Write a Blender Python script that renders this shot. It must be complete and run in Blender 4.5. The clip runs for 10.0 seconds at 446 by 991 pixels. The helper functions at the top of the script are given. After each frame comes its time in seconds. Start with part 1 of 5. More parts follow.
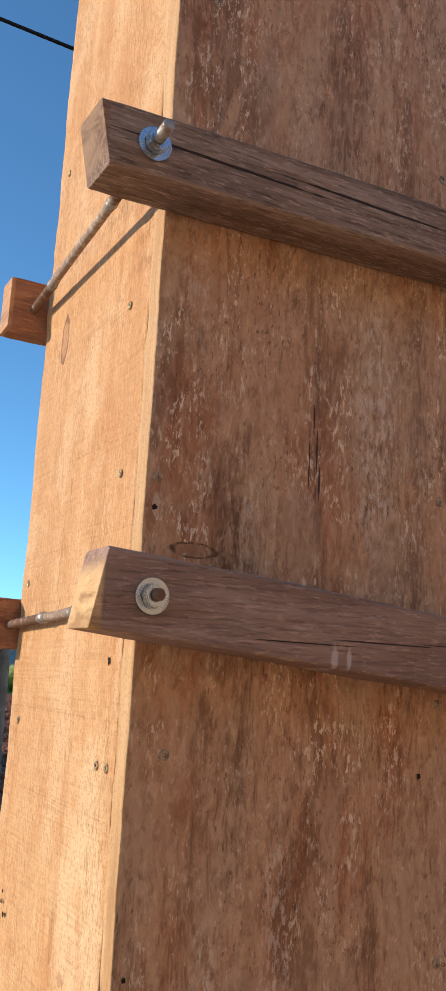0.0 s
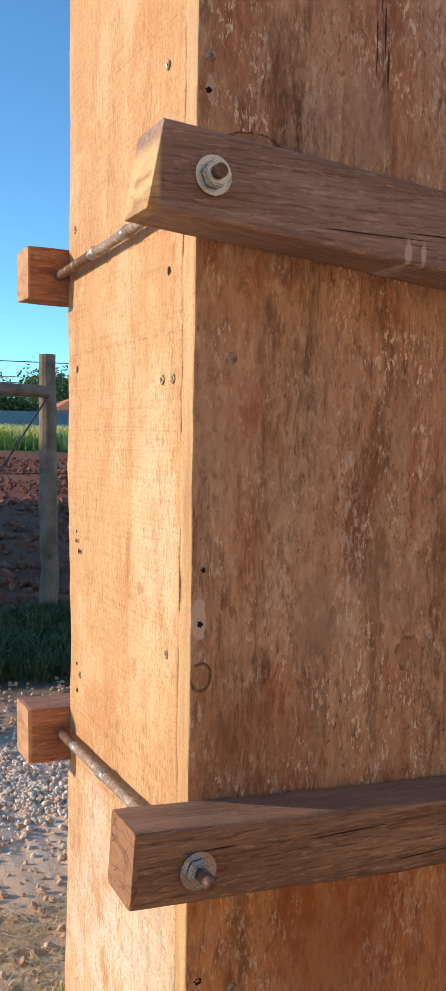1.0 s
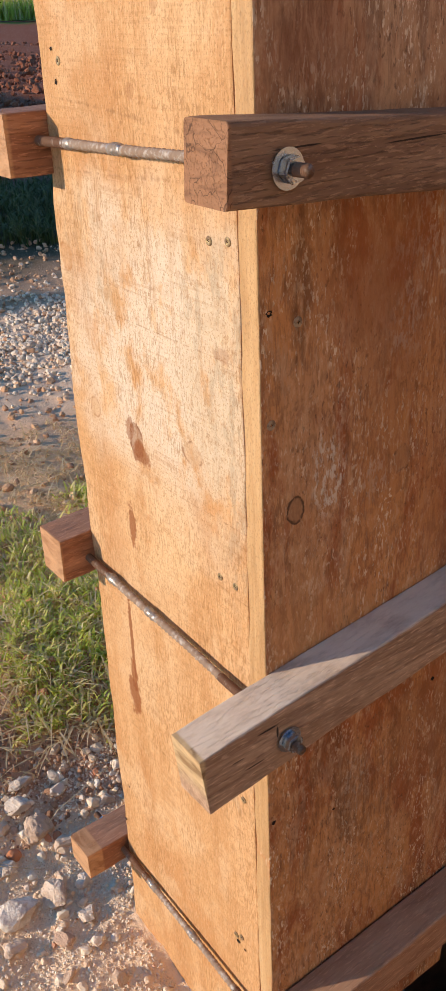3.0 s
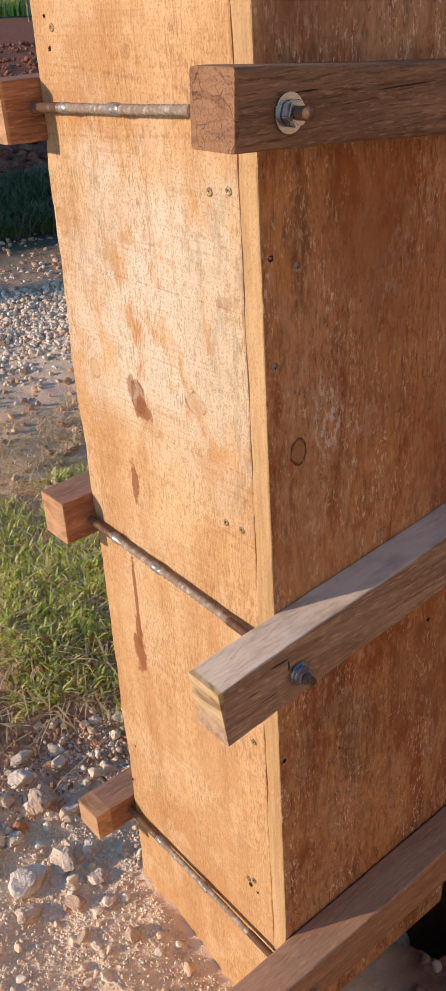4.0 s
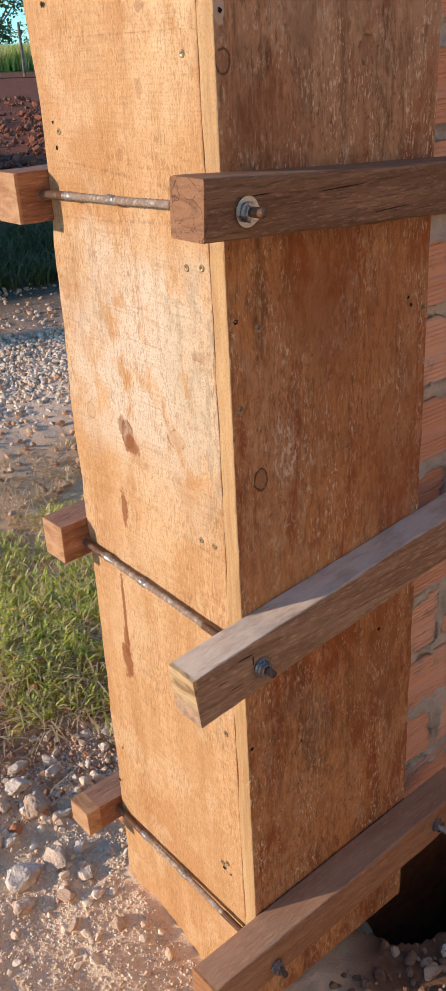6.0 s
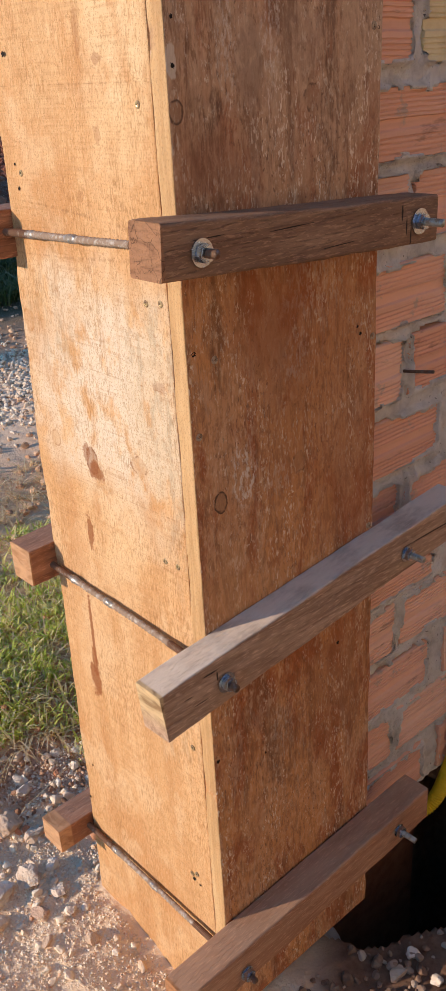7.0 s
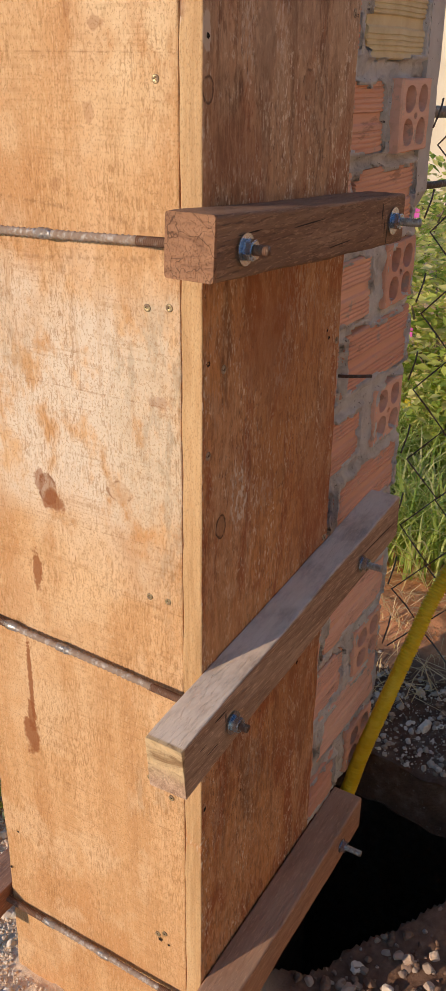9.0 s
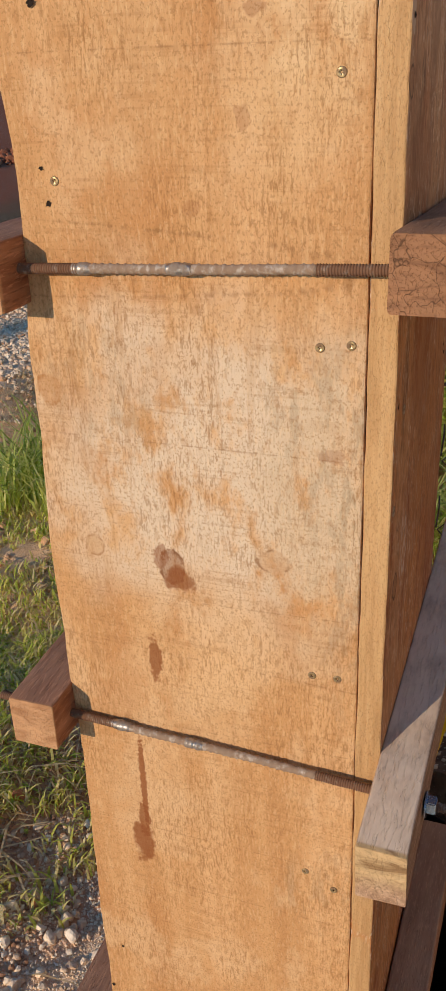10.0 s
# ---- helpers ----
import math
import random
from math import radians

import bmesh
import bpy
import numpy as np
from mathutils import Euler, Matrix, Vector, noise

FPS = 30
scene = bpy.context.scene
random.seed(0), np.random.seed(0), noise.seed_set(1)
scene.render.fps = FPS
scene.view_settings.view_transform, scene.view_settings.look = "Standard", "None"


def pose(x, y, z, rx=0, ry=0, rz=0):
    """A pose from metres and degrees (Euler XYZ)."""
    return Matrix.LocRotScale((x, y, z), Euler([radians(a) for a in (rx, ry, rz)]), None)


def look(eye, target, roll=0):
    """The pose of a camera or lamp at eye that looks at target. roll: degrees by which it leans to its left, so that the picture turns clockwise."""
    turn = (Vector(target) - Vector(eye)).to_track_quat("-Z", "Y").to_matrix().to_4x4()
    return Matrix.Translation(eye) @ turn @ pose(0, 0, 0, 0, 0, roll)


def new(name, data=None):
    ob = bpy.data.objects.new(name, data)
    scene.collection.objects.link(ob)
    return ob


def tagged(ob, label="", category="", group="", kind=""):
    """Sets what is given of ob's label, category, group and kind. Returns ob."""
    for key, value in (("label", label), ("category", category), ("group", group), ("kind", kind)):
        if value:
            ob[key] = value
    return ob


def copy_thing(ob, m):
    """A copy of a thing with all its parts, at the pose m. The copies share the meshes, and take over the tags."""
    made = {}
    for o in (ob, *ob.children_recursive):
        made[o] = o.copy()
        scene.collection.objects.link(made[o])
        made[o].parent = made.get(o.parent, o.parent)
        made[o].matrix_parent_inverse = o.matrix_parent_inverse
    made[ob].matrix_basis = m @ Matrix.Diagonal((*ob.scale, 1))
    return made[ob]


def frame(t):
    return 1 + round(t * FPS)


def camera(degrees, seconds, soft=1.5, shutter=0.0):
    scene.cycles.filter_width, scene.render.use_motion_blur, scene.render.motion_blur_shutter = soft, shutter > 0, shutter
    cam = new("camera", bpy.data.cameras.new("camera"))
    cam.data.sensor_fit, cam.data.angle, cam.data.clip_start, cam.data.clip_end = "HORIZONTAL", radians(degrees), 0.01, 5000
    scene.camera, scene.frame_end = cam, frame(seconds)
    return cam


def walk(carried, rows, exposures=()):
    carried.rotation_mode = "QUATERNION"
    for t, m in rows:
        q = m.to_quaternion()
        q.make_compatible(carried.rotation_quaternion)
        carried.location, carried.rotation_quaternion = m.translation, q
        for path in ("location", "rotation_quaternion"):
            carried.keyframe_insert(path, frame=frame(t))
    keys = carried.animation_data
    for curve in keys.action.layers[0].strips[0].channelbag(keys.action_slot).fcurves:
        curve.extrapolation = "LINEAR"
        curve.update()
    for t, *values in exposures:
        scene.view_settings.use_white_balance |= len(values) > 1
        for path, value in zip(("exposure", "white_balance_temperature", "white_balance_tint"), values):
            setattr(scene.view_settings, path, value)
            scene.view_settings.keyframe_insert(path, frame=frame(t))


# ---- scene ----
cam = camera(27.0, 10.0)
EXPOSURES = [(0.0, 0.91, 7350, 15), (1.0, 1.04, 7400, 15), (2.0, 0.96, 7650, 16), (5.0, 0.83, 7450, 16), (7.5, 0.88, 7350, 16), (9.0, 0.64, 7650, 16), (10.0, 0.39, 8200, 16)]
PATH = [
    (0, (-0.253, -0.612, 1.389), (0.648, 1.13, 1.78), 3.1),
    (0.3, (-0.250, -0.619, 1.365), (0.530, 1.197, 1.671), 2.0),
    (0.5, (-0.267, -0.607, 1.342), (0.552, 1.208, 1.526), 1.6),
    (0.7, (-0.254, -0.597, 1.325), (0.551, 1.234, 1.323), 1.1),
    (1, (-0.249, -0.572, 1.284), (0.608, 1.23, 1.154), 0.9),
    (1.3, (-0.258, -0.545, 1.253), (0.662, 1.210, 0.977), 0.4),
    (1.5, (-0.279, -0.519, 1.22), (0.672, 1.186, 0.783), -0.8),
    (1.7, (-0.294, -0.512, 1.178), (0.647, 1.154, 0.595), -1.5),
    (2, (-0.328, -0.491, 1.147), (0.641, 1.087, 0.39), -2.1),
    (2.5, (-0.369, -0.492, 1.107), (0.627, 0.983, 0.195), -3.6),
    (2.7, (-0.376, -0.492, 1.104), (0.629, 0.961, 0.166), -2.8),
    (4, (-0.447, -0.512, 1.078), (0.631, 0.875, 0.123), -3.7),
    (4.5, (-0.458, -0.52, 1.095), (0.622, 0.865, 0.14), -3.8),
    (5, (-0.478, -0.56, 1.112), (0.612, 0.819, 0.158), -3.3),
    (5.2, (-0.492, -0.581, 1.125), (0.61, 0.798, 0.186), -3.0),
    (6.3, (-0.531, -0.646, 1.134), (0.612, 0.754, 0.278), -2.8),
    (6.5, (-0.532, -0.651, 1.14), (0.633, 0.731, 0.285), -2.7),
    (7, (-0.547, -0.667, 1.156), (0.647, 0.696, 0.31), -3.2),
    (7.5, (-0.56, -0.667, 1.166), (0.766, 0.572, 0.325), -1.3),
    (7.7, (-0.550, -0.640, 1.163), (0.775, 0.590, 0.325), -1.4),
    (8, (-0.575, -0.58, 1.16), (0.802, 0.608, 0.328), -1.0),
    (8.2, (-0.591, -0.542, 1.163), (0.811, 0.619, 0.332), -0.6),
    (8.5, (-0.613, -0.472, 1.153), (0.849, 0.613, 0.324), -0.2),
    (8.7, (-0.622, -0.439, 1.149), (0.866, 0.593, 0.302), 0.0),
    (9, (-0.647, -0.405, 1.137), (0.913, 0.518, 0.292), 0.7),
    (9.5, (-0.639, -0.303, 1.131), (0.971, 0.522, 0.276), -2.0),
    (9.7, (-0.630, -0.232, 1.133), (0.998, 0.548, 0.263), -4.9),
    (10, (-0.628, -0.106, 1.144), (1.05, 0.539, 0.27), -2.5),
]
walk(cam, [(t, look(eye, target, roll)) for t, eye, target, roll in PATH], exposures=EXPOSURES)

# ---- light: low warm sun, clear sky ----
SUN = Vector((-1.0, 0.47, 0.305)).normalized()
world = bpy.data.worlds.new("sky")
scene.world = world
world.use_nodes = True
wt = world.node_tree
sky = wt.nodes.new("ShaderNodeTexSky")
sky.sky_type, sky.sun_disc = "NISHITA", False
sky.sun_elevation = math.asin(SUN.z)
sky.sun_rotation = math.atan2(SUN.x, SUN.y)
sky.altitude, sky.air_density, sky.dust_density, sky.ozone_density = 2000, 0.9, 0.0, 3.0
# a clean dry sky, deeper blue than the model gives
deep = wt.nodes.new("ShaderNodeMix")
deep.data_type, deep.blend_type = "RGBA", "MULTIPLY"
deep.inputs[0].default_value = 1.0
deep.inputs[7].default_value = (0.45, 0.84, 0.96, 1)
wt.links.new(sky.outputs[0], deep.inputs[6])
wt.links.new(deep.outputs[2], wt.nodes["Background"].inputs[0])
wt.nodes["Background"].inputs[1].default_value = 0.15
sun = new("sun", bpy.data.lights.new("sun", "SUN"))
sun.data.energy, sun.data.angle, sun.data.color = 2.32, radians(0.55), (1.0, 0.86, 0.70)
sun.matrix_world = look(SUN * 30, (0, 0, 0))


# ---- material helpers ----
class Nodes:
    """Short hand for building one node material."""

    def __init__(self, name, rough=0.7, metal=0.0, spec=0.35):
        self.mat = bpy.data.materials.new(name)
        self.mat.use_nodes = True
        self.t = self.mat.node_tree
        self.bsdf = self.t.nodes["Principled BSDF"]
        self.bsdf.inputs["Roughness"].default_value = rough
        self.bsdf.inputs["Metallic"].default_value = metal
        self.bsdf.inputs["Specular IOR Level"].default_value = spec
        self.pos = self.t.nodes.new("ShaderNodeTexCoord").outputs["Object"]

    def put(self, sock, value):
        if hasattr(value, "is_linked"):
            self.t.links.new(value, sock)
        elif hasattr(value, "__len__") and len(value) == 3 and sock.type == "RGBA":
            sock.default_value = (*value, 1)
        else:
            sock.default_value = value

    def math(self, op, a, b=0.0, clamp=False):
        n = self.t.nodes.new("ShaderNodeMath")
        n.operation, n.use_clamp = op, clamp
        self.put(n.inputs[0], a)
        self.put(n.inputs[1], b)
        return n.outputs[0]

    def vec(self, op, a, b):
        n = self.t.nodes.new("ShaderNodeVectorMath")
        n.operation = op
        self.put(n.inputs[0], a)
        self.put(n.inputs[1], b)
        return n.outputs["Value"] if op in ("LENGTH", "DOT_PRODUCT") else n.outputs["Vector"]

    def noise(self, scale, stretch=(1, 1, 1), detail=4.0, rough=0.55, distort=0.0, shift=(0, 0, 0)):
        v = self.vec("MULTIPLY", self.vec("ADD", self.pos, shift), stretch)
        n = self.t.nodes.new("ShaderNodeTexNoise")
        n.inputs["Scale"].default_value, n.inputs["Detail"].default_value = scale, detail
        n.inputs["Roughness"].default_value, n.inputs["Distortion"].default_value = rough, distort
        self.t.links.new(v, n.inputs["Vector"])
        return n.outputs[0]

    def voronoi(self, scale, stretch=(1, 1, 1), out="Distance"):
        n = self.t.nodes.new("ShaderNodeTexVoronoi")
        n.inputs["Scale"].default_value = scale
        self.t.links.new(self.vec("MULTIPLY", self.pos, stretch), n.inputs["Vector"])
        return n.outputs[out]

    def range(self, value, a, b, c=0.0, d=1.0):
        n = self.t.nodes.new("ShaderNodeMapRange")
        n.interpolation_type = "SMOOTHSTEP"
        self.put(n.inputs[0], value)
        for i, x in enumerate((a, b, c, d)):
            n.inputs[i + 1].default_value = x
        return n.outputs[0]

    def mix(self, factor, a, b, blend="MIX"):
        n = self.t.nodes.new("ShaderNodeMix")
        n.data_type, n.blend_type = "RGBA", blend
        self.put(n.inputs[0], factor)
        self.put(n.inputs[6], a)
        self.put(n.inputs[7], b)
        return n.outputs[2]

    def ramp(self, value, stops):
        n = self.t.nodes.new("ShaderNodeValToRGB")
        e = n.color_ramp.elements
        while len(e) < len(stops):
            e.new(0.5)
        for x, (p, c) in zip(e, stops):
            x.position, x.color = p, (*c, 1)
        self.put(n.inputs[0], value)
        return n.outputs[0]

    def random(self):
        return self.t.nodes.new("ShaderNodeObjectInfo").outputs["Random"]

    def island(self):
        return self.t.nodes.new("ShaderNodeNewGeometry").outputs["Random Per Island"]

    def xyz(self):
        n = self.t.nodes.new("ShaderNodeSeparateXYZ")
        self.t.links.new(self.pos, n.inputs[0])
        return n.outputs

    def spot(self, centre, radii, wobble=0.35, soft=0.25, freq=None):
        """A mask of an uneven oval patch; a radius of 9 leaves an axis out."""
        freq = freq or min(260, 0.9 / min(radii))
        d = self.vec("MULTIPLY", self.vec("SUBTRACT", self.pos, centre), [1 / r for r in radii])
        d = self.vec("LENGTH", d, (0, 0, 0))
        d = self.math("ADD", d, self.math("MULTIPLY", self.math("SUBTRACT", self.noise(freq, detail=2), 0.5), wobble * 2))
        return self.range(d, 1.0 - soft, 1.0 + soft, 1.0, 0.0), d

    def finish(self, colour, bump=None, strength=0.4, distance=0.002, rough=None):
        self.put(self.bsdf.inputs["Base Color"], colour)
        if rough is not None:
            self.put(self.bsdf.inputs["Roughness"], rough)
        if bump is not None:
            n = self.t.nodes.new("ShaderNodeBump")
            n.inputs["Strength"].default_value, n.inputs["Distance"].default_value = strength, distance
            self.put(n.inputs["Height"], bump)
            self.t.links.new(n.outputs[0], self.bsdf.inputs["Normal"])
        return self.mat


def knot(n, col, centre, radii, ring=(0.10, 0.045, 0.02), heart=(0.26, 0.13, 0.06), amount=0.8, broken=(0.42, 0.58)):
    """A knot: a dark outline round a slightly different heart."""
    m, d = n.spot(centre, radii, 0.3, 0.14, 110)
    col = n.mix(n.math("MULTIPLY", m, amount * 0.55), col, heart)
    edge = n.math("MULTIPLY", n.math("MULTIPLY", n.range(d, 0.72, 0.95), n.range(d, 0.98, 1.12, 1.0, 0.0)), n.range(n.noise(95, detail=4, rough=0.65, shift=(centre[0] * 7, centre[1] * 9, 1)), *broken))
    return n.mix(n.math("MULTIPLY", edge, amount), col, ring)


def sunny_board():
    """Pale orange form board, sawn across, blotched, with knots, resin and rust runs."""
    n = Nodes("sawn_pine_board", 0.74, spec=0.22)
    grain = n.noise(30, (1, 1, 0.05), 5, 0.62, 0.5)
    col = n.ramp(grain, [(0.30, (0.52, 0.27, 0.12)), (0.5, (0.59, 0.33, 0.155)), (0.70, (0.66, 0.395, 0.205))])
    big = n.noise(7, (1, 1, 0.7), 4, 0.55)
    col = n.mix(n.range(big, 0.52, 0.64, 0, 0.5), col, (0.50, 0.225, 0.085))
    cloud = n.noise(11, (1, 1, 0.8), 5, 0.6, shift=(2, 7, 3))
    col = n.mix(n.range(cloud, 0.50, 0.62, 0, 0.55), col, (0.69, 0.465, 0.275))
    # pale worn patches
    wear = n.range(n.noise(24, (1, 1, 0.6), 5, 0.65), 0.34, 0.52)
    for c, r, amt, pale in (((0, 0.14, 0.83), (9, 0.14, 0.13), 1.0, (0.68, 0.56, 0.43)), ((0, 0.05, 0.80), (9, 0.05, 0.12), 0.6, (0.60, 0.46, 0.31)), ((0, 0.20, 0.55), (9, 0.07, 0.12), 0.4, (0.68, 0.46, 0.27)), ((0, 0.07, 1.22), (9, 0.05, 0.13), 0.6, (0.76, 0.57, 0.35)), ((0, 0.16, 0.66), (9, 0.06, 0.07), 0.5, (0.72, 0.48, 0.27)), ((0, 0.20, 1.28), (9, 0.05, 0.2), 0.3, (0.70, 0.48, 0.27))):
        m, _ = n.spot(c, r, 0.6, 0.5, 16)
        col = n.mix(n.math("MULTIPLY", n.math("MULTIPLY", m, wear), amt), col, pale)
    # grey weathering near the joint
    grey = n.range(n.noise(70, (1, 1, 0.3), 5, 0.7), 0.47, 0.60)
    for c, r, amt in (((0, 0.05, 0.88), (9, 0.045, 0.09), 0.35), ((0, 0.24, 0.90), (9, 0.05, 0.05), 0.3), ((0, 0.035, 0.72), (9, 0.02, 0.10), 0.3), ((0, 0.05, 0.40), (9, 0.05, 0.05), 0.3)):
        m, _ = n.spot(c, r, 0.6, 0.5, 22)
        col = n.mix(n.math("MULTIPLY", n.math("MULTIPLY", grey, m), amt), col, (0.27, 0.21, 0.14))
    # brown vertical stains
    run = n.range(n.noise(34, (1, 1, 0.12), 5, 0.7, 0.4, shift=(1, 3, 0)), 0.55, 0.66)
    col = n.mix(n.math("MULTIPLY", run, 0.32), col, (0.42, 0.205, 0.075))
    # torn fibres: short dark ticks, gathered in patches
    patch = n.range(n.noise(15, (1, 1, 0.4), 4, 0.65, shift=(0, 1, 9)), 0.42, 0.60)
    tick = n.noise(480, (1, 1, 0.2), 3, 0.65)
    col = n.mix(n.math("MULTIPLY", n.math("MULTIPLY", n.range(tick, 0.53, 0.61), patch), 0.55), col, (0.30, 0.145, 0.052))
    col = n.mix(n.math("MULTIPLY", n.range(tick, 0.46, 0.37), 0.25), col, (0.78, 0.56, 0.34))
    mottle = n.noise(150, (1, 1, 0.5), 4, 0.65)
    col = n.mix(n.range(mottle, 0.53, 0.64, 0, 0.30), col, (0.42, 0.21, 0.085))
    dust = n.noise(520, (1, 1, 0.8), 3, 0.6, shift=(8, 0, 0))
    col = n.mix(n.range(dust, 0.54, 0.62, 0, 0.46), col, (0.31, 0.155, 0.06))
    # sawn scores across the board
    score = n.noise(330, (1, 0.025, 1), 2, 0.5, shift=(0, 0, 2))
    weave = n.range(n.noise(20, detail=3), 0.42, 0.6)
    col = n.mix(n.math("MULTIPLY", n.math("MULTIPLY", n.range(score, 0.54, 0.62), weave), 0.2), col, (0.33, 0.155, 0.055))
    long_score = n.noise(7, (1, 0.03, 1), 0, 0.5)
    line = n.math("MULTIPLY", n.range(n.math("ABSOLUTE", n.math("SUBTRACT", long_score, 0.5)), 0.0035, 0.0), n.range(mottle, 0.44, 0.56))
    col = n.mix(n.math("MULTIPLY", line, 0.35), col, (0.22, 0.10, 0.04))
    col = knot(n, col, (0, 0.185, 0.742), (9, 0.011, 0.017), (0.22, 0.09, 0.04), (0.20, 0.07, 0.035), 0.9)
    col = knot(n, col, (0, 0.094, 0.761), (9, 0.014, 0.011), (0.30, 0.16, 0.085), (0.52, 0.32, 0.18), 0.85)
    col = knot(n, col, (0, 0.258, 0.753), (9, 0.009, 0.011), (0.36, 0.18, 0.085), (0.52, 0.31, 0.16), 0.7)
    col = knot(n, col, (0, 0.234, 1.709), (9, 0.010, 0.024), (0.22, 0.11, 0.06), (0.36, 0.19, 0.10), 1.0, (0.30, 0.45))
    col = knot(n, col, (0, 0.284, 0.895), (9, 0.011, 0.013), (0.40, 0.18, 0.065), (0.46, 0.22, 0.085), 0.7)
    col = knot(n, col, (0, 0.262, 0.146), (9, 0.010, 0.012), (0.40, 0.20, 0.09), (0.56, 0.32, 0.15), 0.6)
    col = knot(n, col, (0, 0.157, 0.112), (9, 0.012, 0.010), (0.38, 0.19, 0.09), (0.50, 0.27, 0.12), 0.6)
    for c, r, a in (((0, 0.179, 0.731), (9, 0.015, 0.012), 0.8), ((0, 0.195, 0.752), (9, 0.007, 0.012), 0.6), ((0, 0.209, 0.642), (9, 0.006, 0.023), 0.8), ((0, 0.239, 0.406), (9, 0.0115, 0.026), 0.85), ((0, 0.2365, 0.436), (9, 0.006, 0.024), 0.8), ((0, 0.2335, 0.485), (9, 0.0032, 0.06), 0.85), ((0, 0.10, 1.165), (9, 0.007, 0.006), 0.4), ((0, 0.128, 1.19), (9, 0.006, 0.02), 0.25), ((0, 0.11, 1.10), (9, 0.006, 0.008), 0.3), ((0, 0.045, 0.86), (9, 0.011, 0.006), 0.35), ((0, 0.15, 1.04), (9, 0.007, 0.006), 0.25)):
        m, _ = n.spot(c, r, 0.75, 0.2)
        col = n.mix(n.math("MULTIPLY", m, a), col, (0.25, 0.078, 0.025))
    bump = n.math("ADD", n.math("MULTIPLY", tick, 0.7), n.math("MULTIPLY", score, 0.5))
    bump = n.math("ADD", bump, n.math("ADD", n.math("MULTIPLY", mottle, 0.5), n.math("MULTIPLY", grain, 0.4)))
    return n.finish(col, bump, 0.75, 0.0016)


def shaded_board():
    """Used form board: brown, streaked down the grain, flecked with cement."""
    n = Nodes("stained_form_board", 0.66, spec=0.28)
    grain = n.noise(46, (1, 1, 0.10), 6, 0.66, 0.6)
    col = n.ramp(grain, [(0.32, (0.49, 0.255, 0.14)), (0.5, (0.56, 0.31, 0.175)), (0.68, (0.63, 0.37, 0.22))])
    z = n.xyz()[2]
    # lower down the wood is bare and orange, higher up greyed by an old cement film
    low = n.range(z, 1.12, 0.86)
    bare_part = n.range(n.noise(10, (1, 1, 0.35), 5, 0.65, shift=(3, 0, 7)), 0.36, 0.58)
    col = n.mix(n.math("MULTIPLY", low, n.math("ADD", n.math("MULTIPLY", bare_part, 0.5), 0.3)), col, (0.64, 0.265, 0.085))
    red = n.range(n.noise(16, (1, 1, 0.35), 6, 0.7, 0.4), 0.47, 0.60)
    col = n.mix(n.math("MULTIPLY", red, n.range(z, 1.35, 0.9, 0.5, 0.9)), col, (0.37, 0.10, 0.032))
    film = n.range(n.noise(13, (1, 1, 0.22), 5, 0.65, 0.4, shift=(1, 5, 2)), 0.42, 0.58)
    col = n.mix(n.math("MULTIPLY", n.math("MULTIPLY", film, n.range(z, 0.95, 1.25)), 0.65), col, (0.52, 0.345, 0.22))
    dark = n.range(n.noise(24, (1, 1, 0.22), 6, 0.72, 0.7, shift=(9, 0, 1)), 0.51, 0.62)
    col = n.mix(n.math("MULTIPLY", dark, n.range(z, 0.95, 1.25, 0.52, 0.66)), col, (0.20, 0.085, 0.04))
    # wood fibres raised and filled with dirt
    fibre = n.noise(190, (1, 1, 0.16), 5, 0.7, 0.8, shift=(6, 0, 3))
    rough_part = n.range(n.noise(12, (1, 1, 0.35), 5, 0.7, 0.4, shift=(5, 0, 8)), 0.42, 0.60, 0.15, 1.0)
    col = n.mix(n.math("MULTIPLY", n.range(fibre, 0.50, 0.62, 0, 0.62), rough_part), col, (0.22, 0.095, 0.045))
    col = n.mix(n.math("MULTIPLY", n.range(fibre, 0.48, 0.36, 0, 0.25), rough_part), col, (0.60, 0.38, 0.235))
    scuff = n.range(n.noise(75, (1, 0.3, 0.5), 5, 0.72, 0.3, shift=(2, 2, 2)), 0.53, 0.62)
    col = n.mix(n.math("MULTIPLY", scuff, 0.35), col, (0.25, 0.105, 0.05))
    # flakes of cement, thick along some streaks
    streak = n.range(n.noise(15, (1, 1, 0.22), 4, 0.65, 0.3, shift=(2, 0, 4)), 0.42, 0.58)
    cluster = n.range(n.noise(55, (1, 1, 0.35), 4, 0.68, 0.5, shift=(7, 0, 2)), 0.45, 0.58)
    thick = n.math("MULTIPLY", cluster, n.math("ADD", n.math("MULTIPLY", streak, 0.9), 0.08))
    fleck = n.range(n.noise(300, (1, 1, 0.34), 3, 0.62), 0.55, 0.585)
    col = n.mix(n.math("MULTIPLY", fleck, thick), col, (0.80, 0.63, 0.46))
    haze = n.range(n.noise(40, (1, 1, 0.25), 5, 0.72, 0.4, shift=(1, 0, 11)), 0.54, 0.66)
    col = n.mix(n.math("MULTIPLY", haze, 0.3), col, (0.54, 0.385, 0.275))
    fine = n.range(n.noise(480, (1, 1, 0.35), 2, 0.5, shift=(0, 0, 5)), 0.60, 0.65)
    col = n.mix(n.math("MULTIPLY", n.math("MULTIPLY", fine, n.math("ADD", n.math("MULTIPLY", cluster, 0.6), 0.06)), 0.9), col, (0.76, 0.61, 0.47))
    speck = n.range(n.noise(300, (1, 1, 0.4), 3, 0.6, shift=(4, 1, 1)), 0.58, 0.65)
